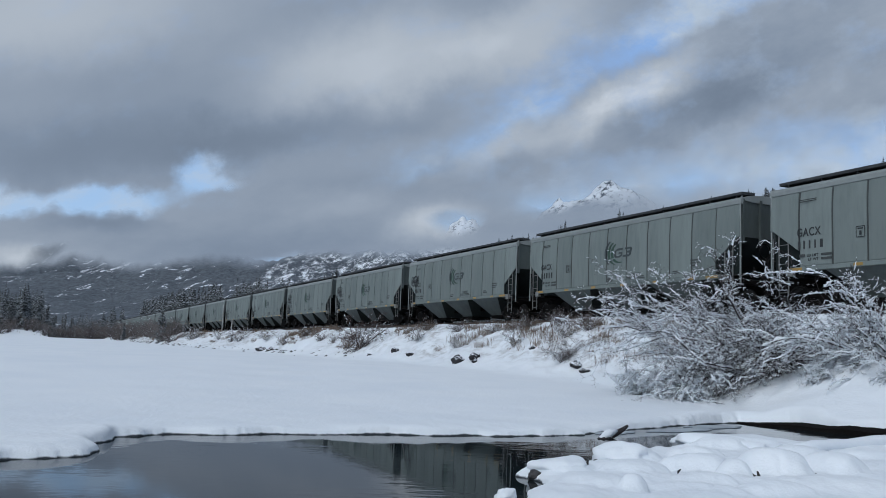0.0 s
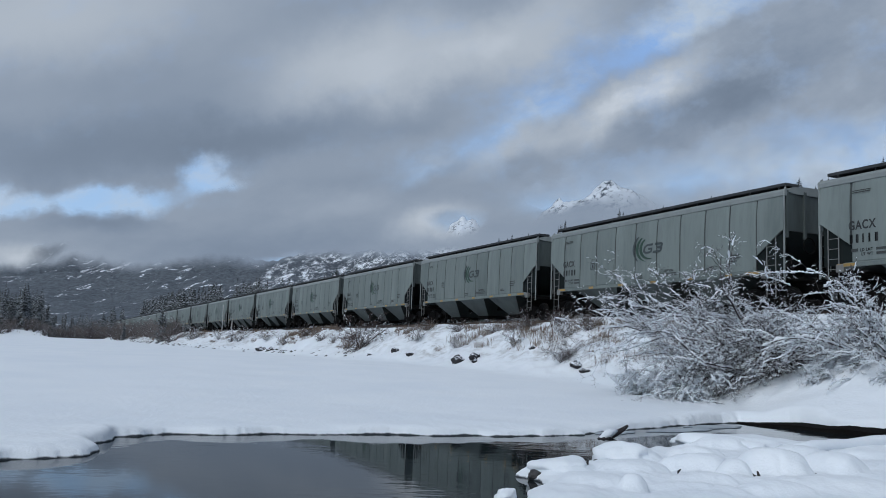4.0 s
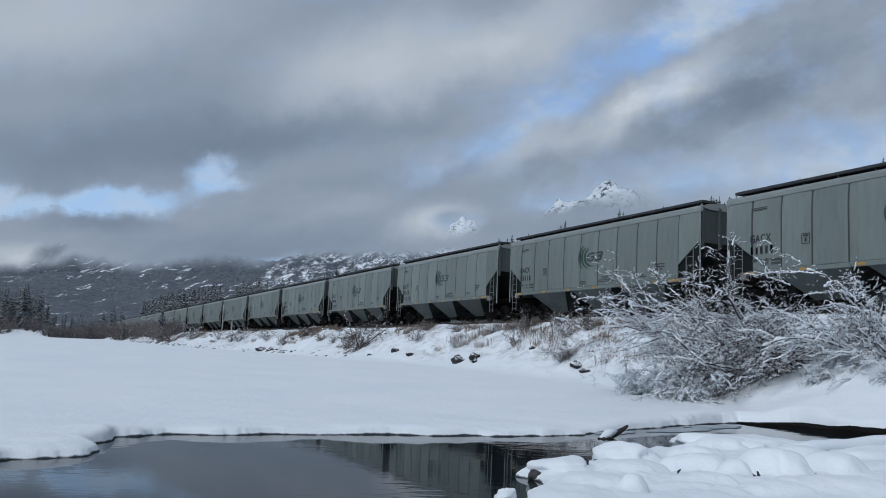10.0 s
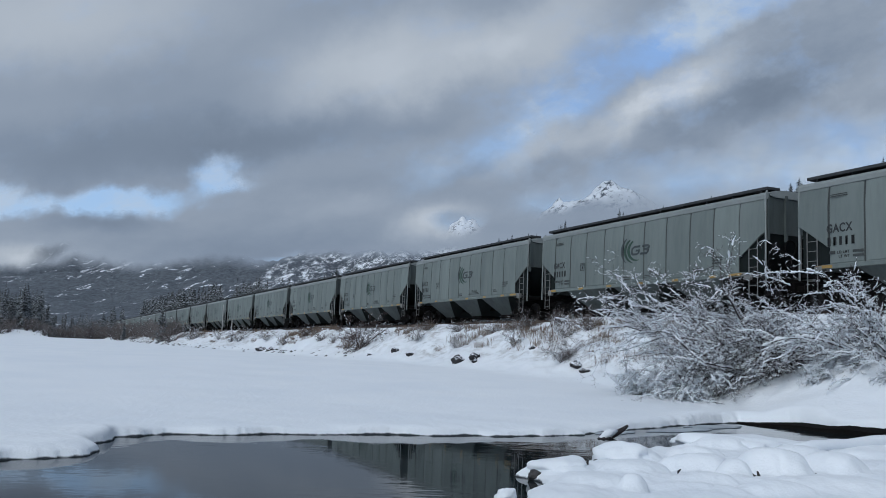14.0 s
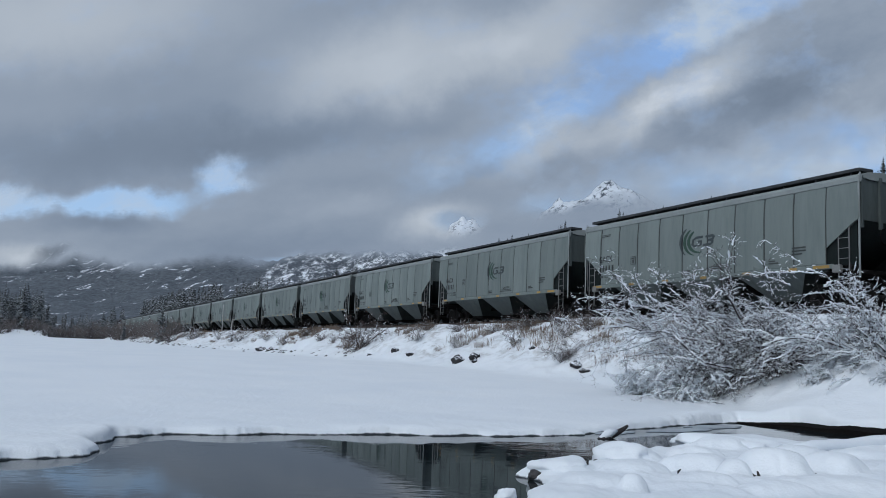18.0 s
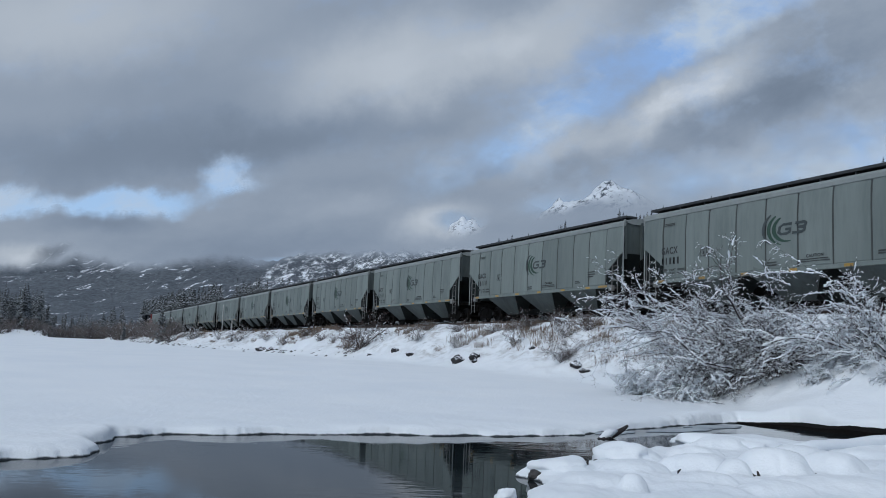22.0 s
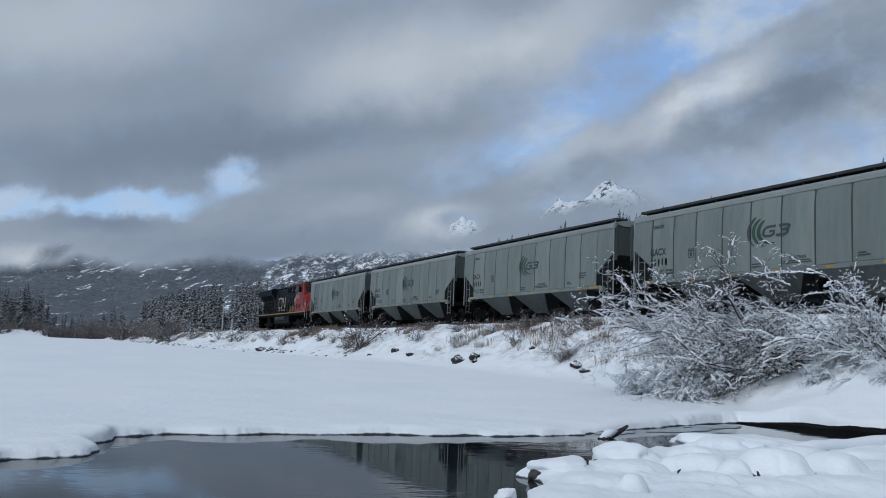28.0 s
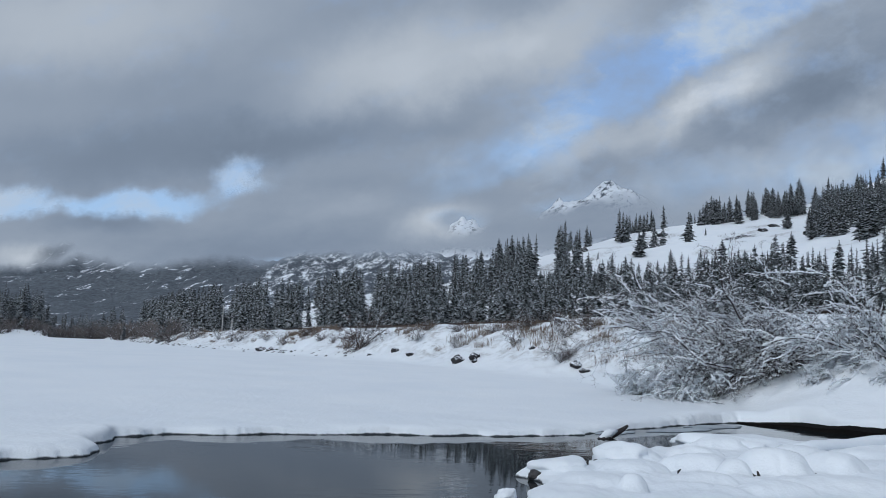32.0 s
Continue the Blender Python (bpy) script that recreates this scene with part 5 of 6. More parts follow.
    tank = Shape().prism_x([(-1.35, 1.30), (-1.45, 1.05), (-1.38, 0.55), (-1.05, 0.32), (1.05, 0.32), (1.38, 0.55), (1.45, 1.05), (1.35, 1.30)], -3.1, 3.3)
    part("fuel_tank", tank, LOCO_BLACK, lo, "dusty black fuel tank")
    for s in (-1, 1):
        for a, b in ((-2.3, -0.5), (-0.2, 1.7)):
            part("air_reservoir", Shape().tube([(a, 1.40 * s, 1.08), (a + 0.08, 1.40 * s, 1.08), (b - 0.08, 1.40 * s, 1.08), (b, 1.40 * s, 1.08)], [0.14, 0.20, 0.20, 0.14], 12), GRATE, lo, "grey air reservoir")
    return lo


LOCO = make_loco()


# ---- plants ----
def tubes_mesh(name, paths, radii, mat, n=3, lift=0.0):
    """Many thin tubes in one mesh: paths is a list of arrays (k, 3), radii of arrays (k,)."""
    V, F, base = [], [], 0
    ang = np.arange(n) * 2 * math.pi / n + 0.5
    for P, R in zip(paths, radii):
        k = len(P)
        D = np.gradient(P, axis=0)
        D /= np.linalg.norm(D, axis=1, keepdims=True) + 1e-9
        A = np.cross(D, np.where(np.abs(D[:, 2:3]) < 0.9, [[0, 0, 1.0]], [[1.0, 0, 0]]))
        A /= np.linalg.norm(A, axis=1, keepdims=True) + 1e-9
        B = np.cross(D, A)
        ring = P[:, None] + R[:, None, None] * (A[:, None] * np.cos(ang)[None, :, None] + B[:, None] * np.sin(ang)[None, :, None])
        ring[..., 2] += lift * R[:, None]
        V.append(ring.reshape(-1, 3))
        i, j = np.meshgrid(np.arange(k - 1), np.arange(n), indexing="ij")
        a, b = base + i * n + j, base + i * n + (j + 1) % n
        F.append(np.stack([a, b, b + n, a + n], -1).reshape(-1, 4))
        base += k * n
    V, F = np.concatenate(V), np.concatenate(F)
    me = bpy.data.meshes.new(name)
    me.vertices.add(len(V))
    me.vertices.foreach_set("co", V.astype(np.float32).ravel())
    me.loops.add(F.size)
    me.loops.foreach_set("vertex_index", F.astype(np.int32).ravel())
    me.polygons.add(len(F))
    me.polygons.foreach_set("loop_start", np.arange(0, F.size, 4, dtype=np.int32))
    me.update(calc_edges=True)
    me.polygons.foreach_set("use_smooth", np.ones(len(F), dtype=bool))
    me.materials.append(mat)
    return me


def unit(v):
    return v / (np.linalg.norm(v) + 1e-9)


def grow(rng, p, d, length, r, k, sag, wander, up=0.0):
    """A bending branch of k points."""
    pts, step = [p], length / (k - 1)
    for i in range(k - 1):
        d = unit(d + rng.normal(0, wander, 3) + np.array([0, 0, up - sag * (i / k)]))
        p = p + d * step
        pts.append(p)
    return np.array(pts), np.linspace(r, r * 0.45, k)


def shrub_meshes(seed, stems, length, radius, branches, twigs, sprigs, lean=(0, 0), rise=0.9, snow=0.6, sag=0.25, twig_mat=None, thick=1.0, fan=None, load=1.0):
    """Leafless shrub: heavy stems, branches and fine twigs; and the snow that lies along them."""
    rng = np.random.default_rng(seed)
    big, bigr, fine, finer, sn, snr = [], [], [], [], [], []

    def cover(P, R, chance, extra):
        # lumpy lengths of snow, more of them where the wood lies flat
        seg = np.linalg.norm(np.diff(P, axis=0), axis=1)
        c = np.concatenate([[0], np.cumsum(seg)])
        n = max(4, int(c[-1] / (0.010 + 1.6 * extra)))
        q = np.linspace(0, c[-1], n)
        P = np.stack([np.interp(q, c, P[:, k]) for k in range(3)], -1)
        R = np.interp(q, c, R)
        i = 0
        while i < n - 2:
            flat = 1 - abs(unit(P[i + 1] - P[i])[2]) ** 1.5
            m = min(n - i, 3 + int(rng.integers(0, 3 if extra < 0.012 else 6)))
            if m > 2 and rng.random() < chance * (0.35 + 0.75 * flat):
                w = R[i:i + m] * 0.9 + extra * load * (0.25 + 1.2 * rng.random(m) ** 1.3)
                w[0] *= 0.5
                w[-1] *= 0.5
                sn.append(P[i:i + m] + rng.normal(0, 0.3, (m, 3)) * w[:, None] + np.array([0, 0, 1.0]) * (R[i:i + m, None] * 0.5 + w[:, None] * 0.5))
                snr.append(w)
            i += m - 1

    for i in range(stems):
        a = rng.uniform(0, 2 * math.pi)
        tilt = rng.uniform(0.2, 1.0)
        d = unit(np.array([math.cos(a) * tilt + lean[0], math.sin(a) * tilt + lean[1], rise * rng.uniform(0.6, 1.1)]))
        p0 = np.array([rng.normal(0, 0.12 * length / 3), rng.normal(0, 0.12 * length / 3), -0.15])
        L = length * rng.uniform(0.65, 1.1)
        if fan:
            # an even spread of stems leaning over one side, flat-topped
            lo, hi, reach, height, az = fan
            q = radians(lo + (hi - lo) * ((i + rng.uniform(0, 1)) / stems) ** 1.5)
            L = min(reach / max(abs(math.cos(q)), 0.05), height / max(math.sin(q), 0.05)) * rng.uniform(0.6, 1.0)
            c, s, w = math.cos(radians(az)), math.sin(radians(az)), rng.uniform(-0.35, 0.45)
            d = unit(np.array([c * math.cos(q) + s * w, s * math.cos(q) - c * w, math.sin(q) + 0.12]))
        P, R = grow(rng, p0, d, L, radius * rng.uniform(0.6, 1.1), 12, sag, 0.20)
        big.append(P)
        bigr.append(R)
        cover(P, R, snow * 1.2, 0.022)
        for j in range(branches):
            k = rng.integers(2, 12)
            o = P[k - 1]
            along = unit(P[min(k, 11)] - P[k - 2])
            dd = unit(along * 0.7 + rng.normal(0, 0.6, 3) * [1, 1, 0.5 if fan else 1] + np.array([0, 0, 0.1]))
            Q, S = grow(rng, o, dd, L * rng.uniform(0.22, 0.5), R[k - 1] * 0.55, 8, sag * 0.9, 0.24)
            big.append(Q)
            bigr.append(S)
            cover(Q, S, snow * 1.1, 0.020)
            for m in range(twigs):
                q = rng.integers(1, 8)
                dd2 = unit(unit(Q[q] - Q[q - 1]) * 0.8 + rng.normal(0, 0.55, 3) * [1, 1, 0.6 if fan else 1])
                T, U = grow(rng, Q[q], dd2, min(L, 4.2) * rng.uniform(0.05, 0.11), 0.0058 * thick, 7, sag * 0.9, 0.34)
                fine.append(T)
                finer.append(U)
                cover(T, U, snow * 0.9, 0.0090 * thick)
                for e in range(sprigs):
                    x = rng.integers(1, 7)
                    T2, U2 = grow(rng, T[x], unit(unit(T[x] - T[x - 1]) + rng.normal(0, 0.6, 3)), min(L, 4.2) * rng.uniform(0.02, 0.055), 0.0040 * thick, 4, 0.2, 0.25)
                    fine.append(T2)
                    finer.append(U2)
                    cover(T2, U2, snow * 0.6, 0.0080 * thick)
    return (tubes_mesh("branch_frame", big, bigr, BARK, 5), tubes_mesh("twig_growth", fine, finer, twig_mat or TWIG, 3), tubes_mesh("snow_cover", sn, snr, SNOW, 5) if sn else None)


def place_shrub(meshes, label, x, y, turn=0, scale=1.0, group="", name="shrub", flat=1.0):
    z = float(ground_z(np.array([x]), np.array([y]))[0])
    ob = thing(name, label, "shrub", group, m=pose(x, y, z, 0, 0, turn) @ Matrix.Diagonal((scale, scale, scale * flat, 1)))
    for nm, me in zip(("branch_frame", "twig_growth", "snow_cover"), meshes):
        if me:
            q = part(nm, me, None, ob, "snow lying along the twigs" if nm == "snow_cover" else "")
            tagged(q, kind="" if nm == "branch_frame" else "stuff")
    return ob


BROWN_TWIG = worn("red_brown_twig", (0.085, 0.060, 0.054), (0.15, 0.12, 0.115), 0.9, 0, 3.0, 20.0)
GREY_TWIG = worn("purple_grey_twig", (0.052, 0.041, 0.044), (0.115, 0.10, 0.104), 0.9, 0, 3.0, 20.0)
FROST_TWIG = worn("frosted_grey_twig", (0.150, 0.126, 0.120), (0.255, 0.238, 0.236), 0.9, 0, 3.0, 20.0, tint=0.3)


def build_shrubs():
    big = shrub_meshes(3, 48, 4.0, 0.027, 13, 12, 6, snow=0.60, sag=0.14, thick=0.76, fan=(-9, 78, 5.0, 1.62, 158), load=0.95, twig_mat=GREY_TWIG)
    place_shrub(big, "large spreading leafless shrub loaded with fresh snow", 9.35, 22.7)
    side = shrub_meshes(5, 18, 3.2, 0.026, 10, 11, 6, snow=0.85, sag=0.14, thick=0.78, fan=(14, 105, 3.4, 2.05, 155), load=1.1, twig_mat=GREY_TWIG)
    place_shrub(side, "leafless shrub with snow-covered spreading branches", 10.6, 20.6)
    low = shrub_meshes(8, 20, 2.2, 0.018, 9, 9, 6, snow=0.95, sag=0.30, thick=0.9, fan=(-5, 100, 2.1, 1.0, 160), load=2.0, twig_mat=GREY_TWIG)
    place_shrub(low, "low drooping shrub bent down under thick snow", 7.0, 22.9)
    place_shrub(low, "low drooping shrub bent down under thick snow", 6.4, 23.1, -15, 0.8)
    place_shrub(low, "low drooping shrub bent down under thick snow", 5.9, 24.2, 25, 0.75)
    place_shrub(low, "small snow-buried shrub on the white slope", 9.3, 20.9, 20, 0.38)
    place_shrub(low, "small snow-buried shrub on the white slope", 10.2, 19.6, 60, 0.4)
    shoots = shrub_meshes(21, 11, 2.5, 0.016, 6, 5, 3, rise=1.7, lean=(-0.35, 0.1), snow=0.40, sag=0.02, thick=0.8, load=0.7, twig_mat=GREY_TWIG)
    place_shrub(shoots, "tall thin shoots with a little snow standing out of the shrub", 8.6, 22.4, 0, 0.72)
    place_shrub(shoots, "tall thin shoots with a little snow standing out of the shrub", 7.3, 23.0, 130, 0.62)
    place_shrub(shoots, "tall thin shoots with a little snow standing out of the shrub", 10.6, 21.4, 70, 0.9)
    tall = shrub_meshes(12, 20, 2.1, 0.018, 9, 7, 3, rise=0.85, snow=0.12, sag=0.03, thick=1.1, twig_mat=BROWN_TWIG, load=0.5)
    place_shrub(tall, "bare brown shrub on the bank", *on_line(51.5, -5.3), 0, 1.25)
    far = shrub_meshes(16, 11, 2.2, 0.022, 8, 7, 3, rise=1.1, snow=0.03, sag=0.0, thick=2.4, twig_mat=FROST_TWIG, load=0.5)
    grey = shrub_meshes(15, 9, 2.2, 0.020, 8, 7, 3, rise=1.1, snow=0.25, sag=0.0, thick=1.8, twig_mat=FROST_TWIG, load=0.5)
    rng = random.Random(4)
    for s, lat, k in ((89, -5.2, 0.9), (95, -4.8, 0.7), (116, -5.5, 1.0), (122, -5, 1.1), (60, -4.5, 0.45), (45, -4.4, 0.5), (38.5, -5.0, 0.45), (33, -4.8, 0.5), (30, -4.2, 0.5), (28, -5.6, 0.6), (72, -5.0, 0.6), (80, -4.6, 0.6), (104, -4.6, 0.7)):
        place_shrub(grey, "thin leafless bush with dry stems on the snowy bank", *on_line(s, lat), rng.uniform(0, 360), k, "bushes on the bank")
    for i in range(58):
        s = 139 + 6.2 * i + rng.uniform(-4, 4)
        place_shrub(far, "grey-brown leafless bush at the foot of the far bank", *on_line(s, rng.uniform(-7, -2.6)), rng.uniform(0, 360), (1.55 + (s - 135) / 170) * rng.uniform(0.75, 1.15), "bushes along the far shore")
    for s, lat, k in ((38.0, -3.2, 0.42), (35.3, -3.0, 0.50), (32.6, -3.0, 0.36), (31.4, -3.6, 0.36), (30.2, -3.0, 0.40), (41.9, -3.3, 0.42), (46.3, -3.2, 0.40), (29.2, -3.6, 0.34), (36.6, -2.8, 0.3), (27.8, -5.6, 0.35), (57, -4.0, 0.5), (64, -4.2, 0.5), (70, -3.6, 0.6)):
        place_shrub(tall, "small red-brown bush in the snow of the bank", *on_line(s, lat), rng.uniform(0, 360), k, "bushes on the bank")
    for i in range(36):
        u = -0.54 + 0.0042 * i
        x, y = az_place(u, 285 + rng.uniform(-12, 25))
        place_shrub(far, "grey leafless bush at the foot of the far bank", x, y, rng.uniform(0, 360), rng.uniform(1.2, 2.4), "bushes along the far shore")


build_shrubs()


def conifer_meshes(seed, tiers, fronds, width, bare=0.08, droop=0.35):
    """A conifer one metre tall: trunk, and a crown of drooping folded fronds in uneven tiers."""
    rng = np.random.default_rng(seed)
    V, F = [], []
    for i in range(tiers):
        k = i / (tiers - 1)
        h = bare + (0.985 - bare) * k ** 0.92
        reach = width * (1 - k) ** 0.66 * rng.uniform(0.60, 1.15) + 0.010
        n = max(4, int(fronds * (1 - 0.5 * k)))
        off = rng.uniform(0, 6.28)
        for j in range(n):
            if rng.random() < 0.10:
                continue
            a = off + 2 * math.pi * (j + rng.uniform(-0.3, 0.3)) / n
            L = reach * rng.uniform(0.45, 1.25)
            c, s = math.cos(a), math.sin(a)
            wd = L * rng.uniform(0.16, 0.32) + 0.005
            dz = droop * L * rng.uniform(0.6, 1.3)
            hh = h + rng.uniform(-0.022, 0.022)
            b = len(V)
            for r, w, z in ((0.0, 0.2, 0.0), (0.55, 1.0, -0.45), (1.0, 0.0, -1.0)):
                x, y, zz = c * L * r, s * L * r, hh + dz * z
                V.append((x, y, zz + 0.010))
                if w > 0:
                    V.append((x - s * wd * w, y + c * wd * w, zz - 0.35 * wd))
                    V.append((x + s * wd * w, y - c * wd * w, zz - 0.35 * wd))
            F += [(b, b + 3, b + 4, b + 1), (b, b + 2, b + 5, b + 3), (b + 3, b + 6, b + 4), (b + 3, b + 5, b + 6)]
    crown = bpy.data.meshes.new("crown")
    crown.from_pydata(V, [], F)
    crown.materials.append(NEEDLE)
    trunk = Shape().tube([(0, 0, -0.03), (0, 0, 0.35), (0, 0, 0.98)], [0.016, 0.011, 0.002], 6).mesh("trunk", BARK)
    return trunk, crown


CONIFERS = [conifer_meshes(20 + i, 27 + i % 4 * 2, 10, 0.165 + 0.026 * (i % 4), 0.03 + 0.05 * (i % 3), 0.45) for i in range(7)]
THIN = [conifer_meshes(40 + i, 20, 8, 0.15 + 0.03 * i, 0.04) for i in range(3)]


def tree(x, y, h, rng, label, group, wide=1.0):
    z = float(ground_z(np.array([x]), np.array([y]))[0])
    trunk, crown = CONIFERS[rng.randrange(7)]
    w = wide * rng.uniform(0.85, 1.2)
    ob = thing("conifer", label, "tree", group, m=pose(x, y, z - 0.1, rng.uniform(-2, 2), rng.uniform(-2, 2), rng.uniform(0, 360)) @ Matrix.Diagonal((h * w, h * w, h, 1)))
    part("trunk", trunk, None, ob)
    part("crown", crown, None, ob)


def line_distance(u):
    return CENTRE / max((u * ACROSS[0] + ACROSS[1]) / math.hypot(u, 1), 0.02) if u > ALONG[0] / ALONG[1] + 0.02 else 900.0


def hill_place(u, rise):
    r = line_distance(u) + 9 + rise * max(290 - line_distance(u), 120)
    return az_place(u, r)


# stands on the hill: azimuth tangents from, to; how far up from, to; trees; heights from, to
STANDS = [(0.135, 0.175, 0.86, 0.98, 9, 5, 8), (0.20, 0.215, 0.84, 0.9, 3, 8, 10), (0.215, 0.262, 0.92, 1.0, 14, 5, 8), (0.265, 0.30, 0.93, 1.0, 4, 3, 5), (0.298, 0.365, 0.90, 1.0, 34, 5.5, 9), (0.365, 0.42, 0.90, 1.0, 30, 6, 9.5),
          (0.43, 0.455, 0.95, 1.0, 4, 3, 5), (0.445, 0.56, 0.86, 1.0, 26, 4.5, 7.5), (0.45, 0.60, 0.40, 0.88, 80, 5.5, 8)]


def build_forest():
    rng = random.Random(9)
    for u0, u1, k0, k1, n, h0, h1 in STANDS:
        for i in range(n):
            x, y = hill_place(rng.uniform(u0, u1), rng.uniform(k0, k1))
            tree(x, y, rng.uniform(h0, h1), rng, "dark snow-dusted conifer on the white hill", "conifers on the hill")
    for u, k, h in ((0.232, 0.62, 7.5), (0.245, 0.68, 7.5), (0.255, 0.62, 6), (0.285, 0.62, 8), (0.228, 0.50, 5), (0.305, 0.83, 3), (0.325, 0.42, 5.2), (0.385, 0.40, 5.4), (0.405, 0.40, 5.0), (0.40, 0.76, 6.0), (0.425, 0.6, 5), (0.265, 0.45, 4), (0.18, 0.72, 3), (0.35, 0.36, 4.2), (0.30, 0.4, 4.2)):
        x, y = hill_place(u, k)
        tree(x, y, h, rng, "lone conifer standing on the snowy slope", "conifers on the hill", 1.25)
    # the wood behind the line: nearest trees one by one, the rest as one mass; glades of bare snow between
    glades = ((-0.189, 0.054, 0.011), (-0.148, 0.036, 0.012), (-0.083, 0.060, 0.008), (0.006, 0.088, 0.007), (-0.245, 0.045, 0.008), (0.120, 0.108, 0.012))
    spots = []
    while len(spots) < 1450:
        u = rng.uniform(-0.34, 0.56)
        top = np.interp(u, (-0.34, -0.2, 0.0, 0.09, 0.145, 0.165, 0.185, 0.22, 0.3, 0.56), (0.9, 0.92, 0.98, 0.96, 0.92, 0.55, 0.40, 0.30, 0.27, 0.22))
        k = 0.03 + 0.97 * rng.random() ** 2.0
        if k > top:
            continue
        x, y = hill_place(u, k)
        r = math.hypot(x, y)
        h = min(max(r * rng.uniform(0.030, 0.052), 2.6), 10.5) * (1.0 if u < 0.17 else 0.85)
        z = float(ground_z(np.array([x]), np.array([y]))[0])
        foot, tip = (z - EYE_Z) / r, (z + h - EYE_Z) / r
        glade = [b for a, b, c in glades if abs(u - a) < c and foot < b + 0.006 and tip > b - 0.010]
        if glade:
            # only low growth in front of a glade
            h -= (tip - glade[0] + 0.010) * r
            if h < 1.8:
                continue
        if fbm(np.array([x / 22 + 5]), np.array([y / 22]), 2)[0] > 0.33 and k > 0.3:
            continue
        spots.append((k, x, y, h))
    spots.sort()
    for k, x, y, h in spots[:75]:
        tree(x, y, h, rng, "dark conifer dusted with snow behind the railway", "conifers behind the line")
    V, F, base = [], [], 0
    TV, TF, tb = [], [], 0
    tables = []
    for trunk, crown in CONIFERS[:3] + THIN[:2]:
        v = np.array([p.co[:] for p in crown.vertices])
        quads = [tuple(p.vertices) for p in crown.polygons]
        tables.append((v, quads, np.array([p.co[:] for p in trunk.vertices]), [tuple(p.vertices) for p in trunk.polygons]))
    rest = [(x, y, h) for k, x, y, h in spots[75:]]
    for i in range(190):
        x, y = hill_place(rng.uniform(0.425, 0.60), rng.uniform(0.50, 0.92))
        rest.append((x, y, rng.uniform(5.0, 7.5)))
    for i in range(120):
        x, y = hill_place(rng.uniform(0.16, 0.44), 0.04 + 0.22 * rng.random())
        rest.append((x, y, rng.uniform(2.4, 4.2)))
    for i in range(150):
        x, y = az_place(-0.56 + 0.0013 * i + rng.uniform(-0.004, 0.004), 300 + rng.uniform(-5, 60))
        rest.append((x, y, rng.uniform(9, 15.5) * (1.0 if i < 78 else 0.62)))
    for i in range(60):
        x, y = on_line(160 + i * 6, rng.uniform(8, 45))
        rest.append((x, y, rng.uniform(5, 9)))
    Z = ground_z(np.array([q[0] for q in rest]), np.array([q[1] for q in rest]))
    for (x, y, h), z in zip(rest, Z):
        v, quads, tv, tq = tables[rng.randrange(5)]
        a = rng.uniform(0, 6.28)
        w = rng.uniform(0.85, 1.25) * h
        m = np.array([[math.cos(a) * w, -math.sin(a) * w, 0], [math.sin(a) * w, math.cos(a) * w, 0], [0, 0, h]])
        V.append(v @ m.T + [x, y, z - 0.1])
        F += [tuple(q + base for q in f) for f in quads]
        base += len(v)
        TV.append(tv @ m.T + [x, y, z - 0.1])
        TF += [tuple(q + tb for q in f) for f in tq]
        tb += len(tv)
    ob = thing("conifer_wood", "dense dark conifer wood dusted with snow", "wood", kind="stuff")
    me = bpy.data.meshes.new("crowns")
    me.from_pydata(np.concatenate(V).tolist(), [], F)
    me.materials.append(NEEDLE)
    tagged(part("crowns", me, None, ob), kind="stuff")
    me = bpy.data.meshes.new("trunks")
    me.from_pydata(np.concatenate(TV).tolist(), [], TF)
    me.materials.append(BARK)
    tagged(part("trunks", me, None, ob), kind="stuff")
    # two small spruces among the bushes of the bank
    for s, lat, h in ((146, -6.0, 5.8), (158, -4.5, 3.6), (205, -7.0, 4.2)):
        x, y = on_line(s, lat)
        tree(x, y, h, rng, "small snow-laden spruce among bushes on the bank", "", 1.5)


build_forest()


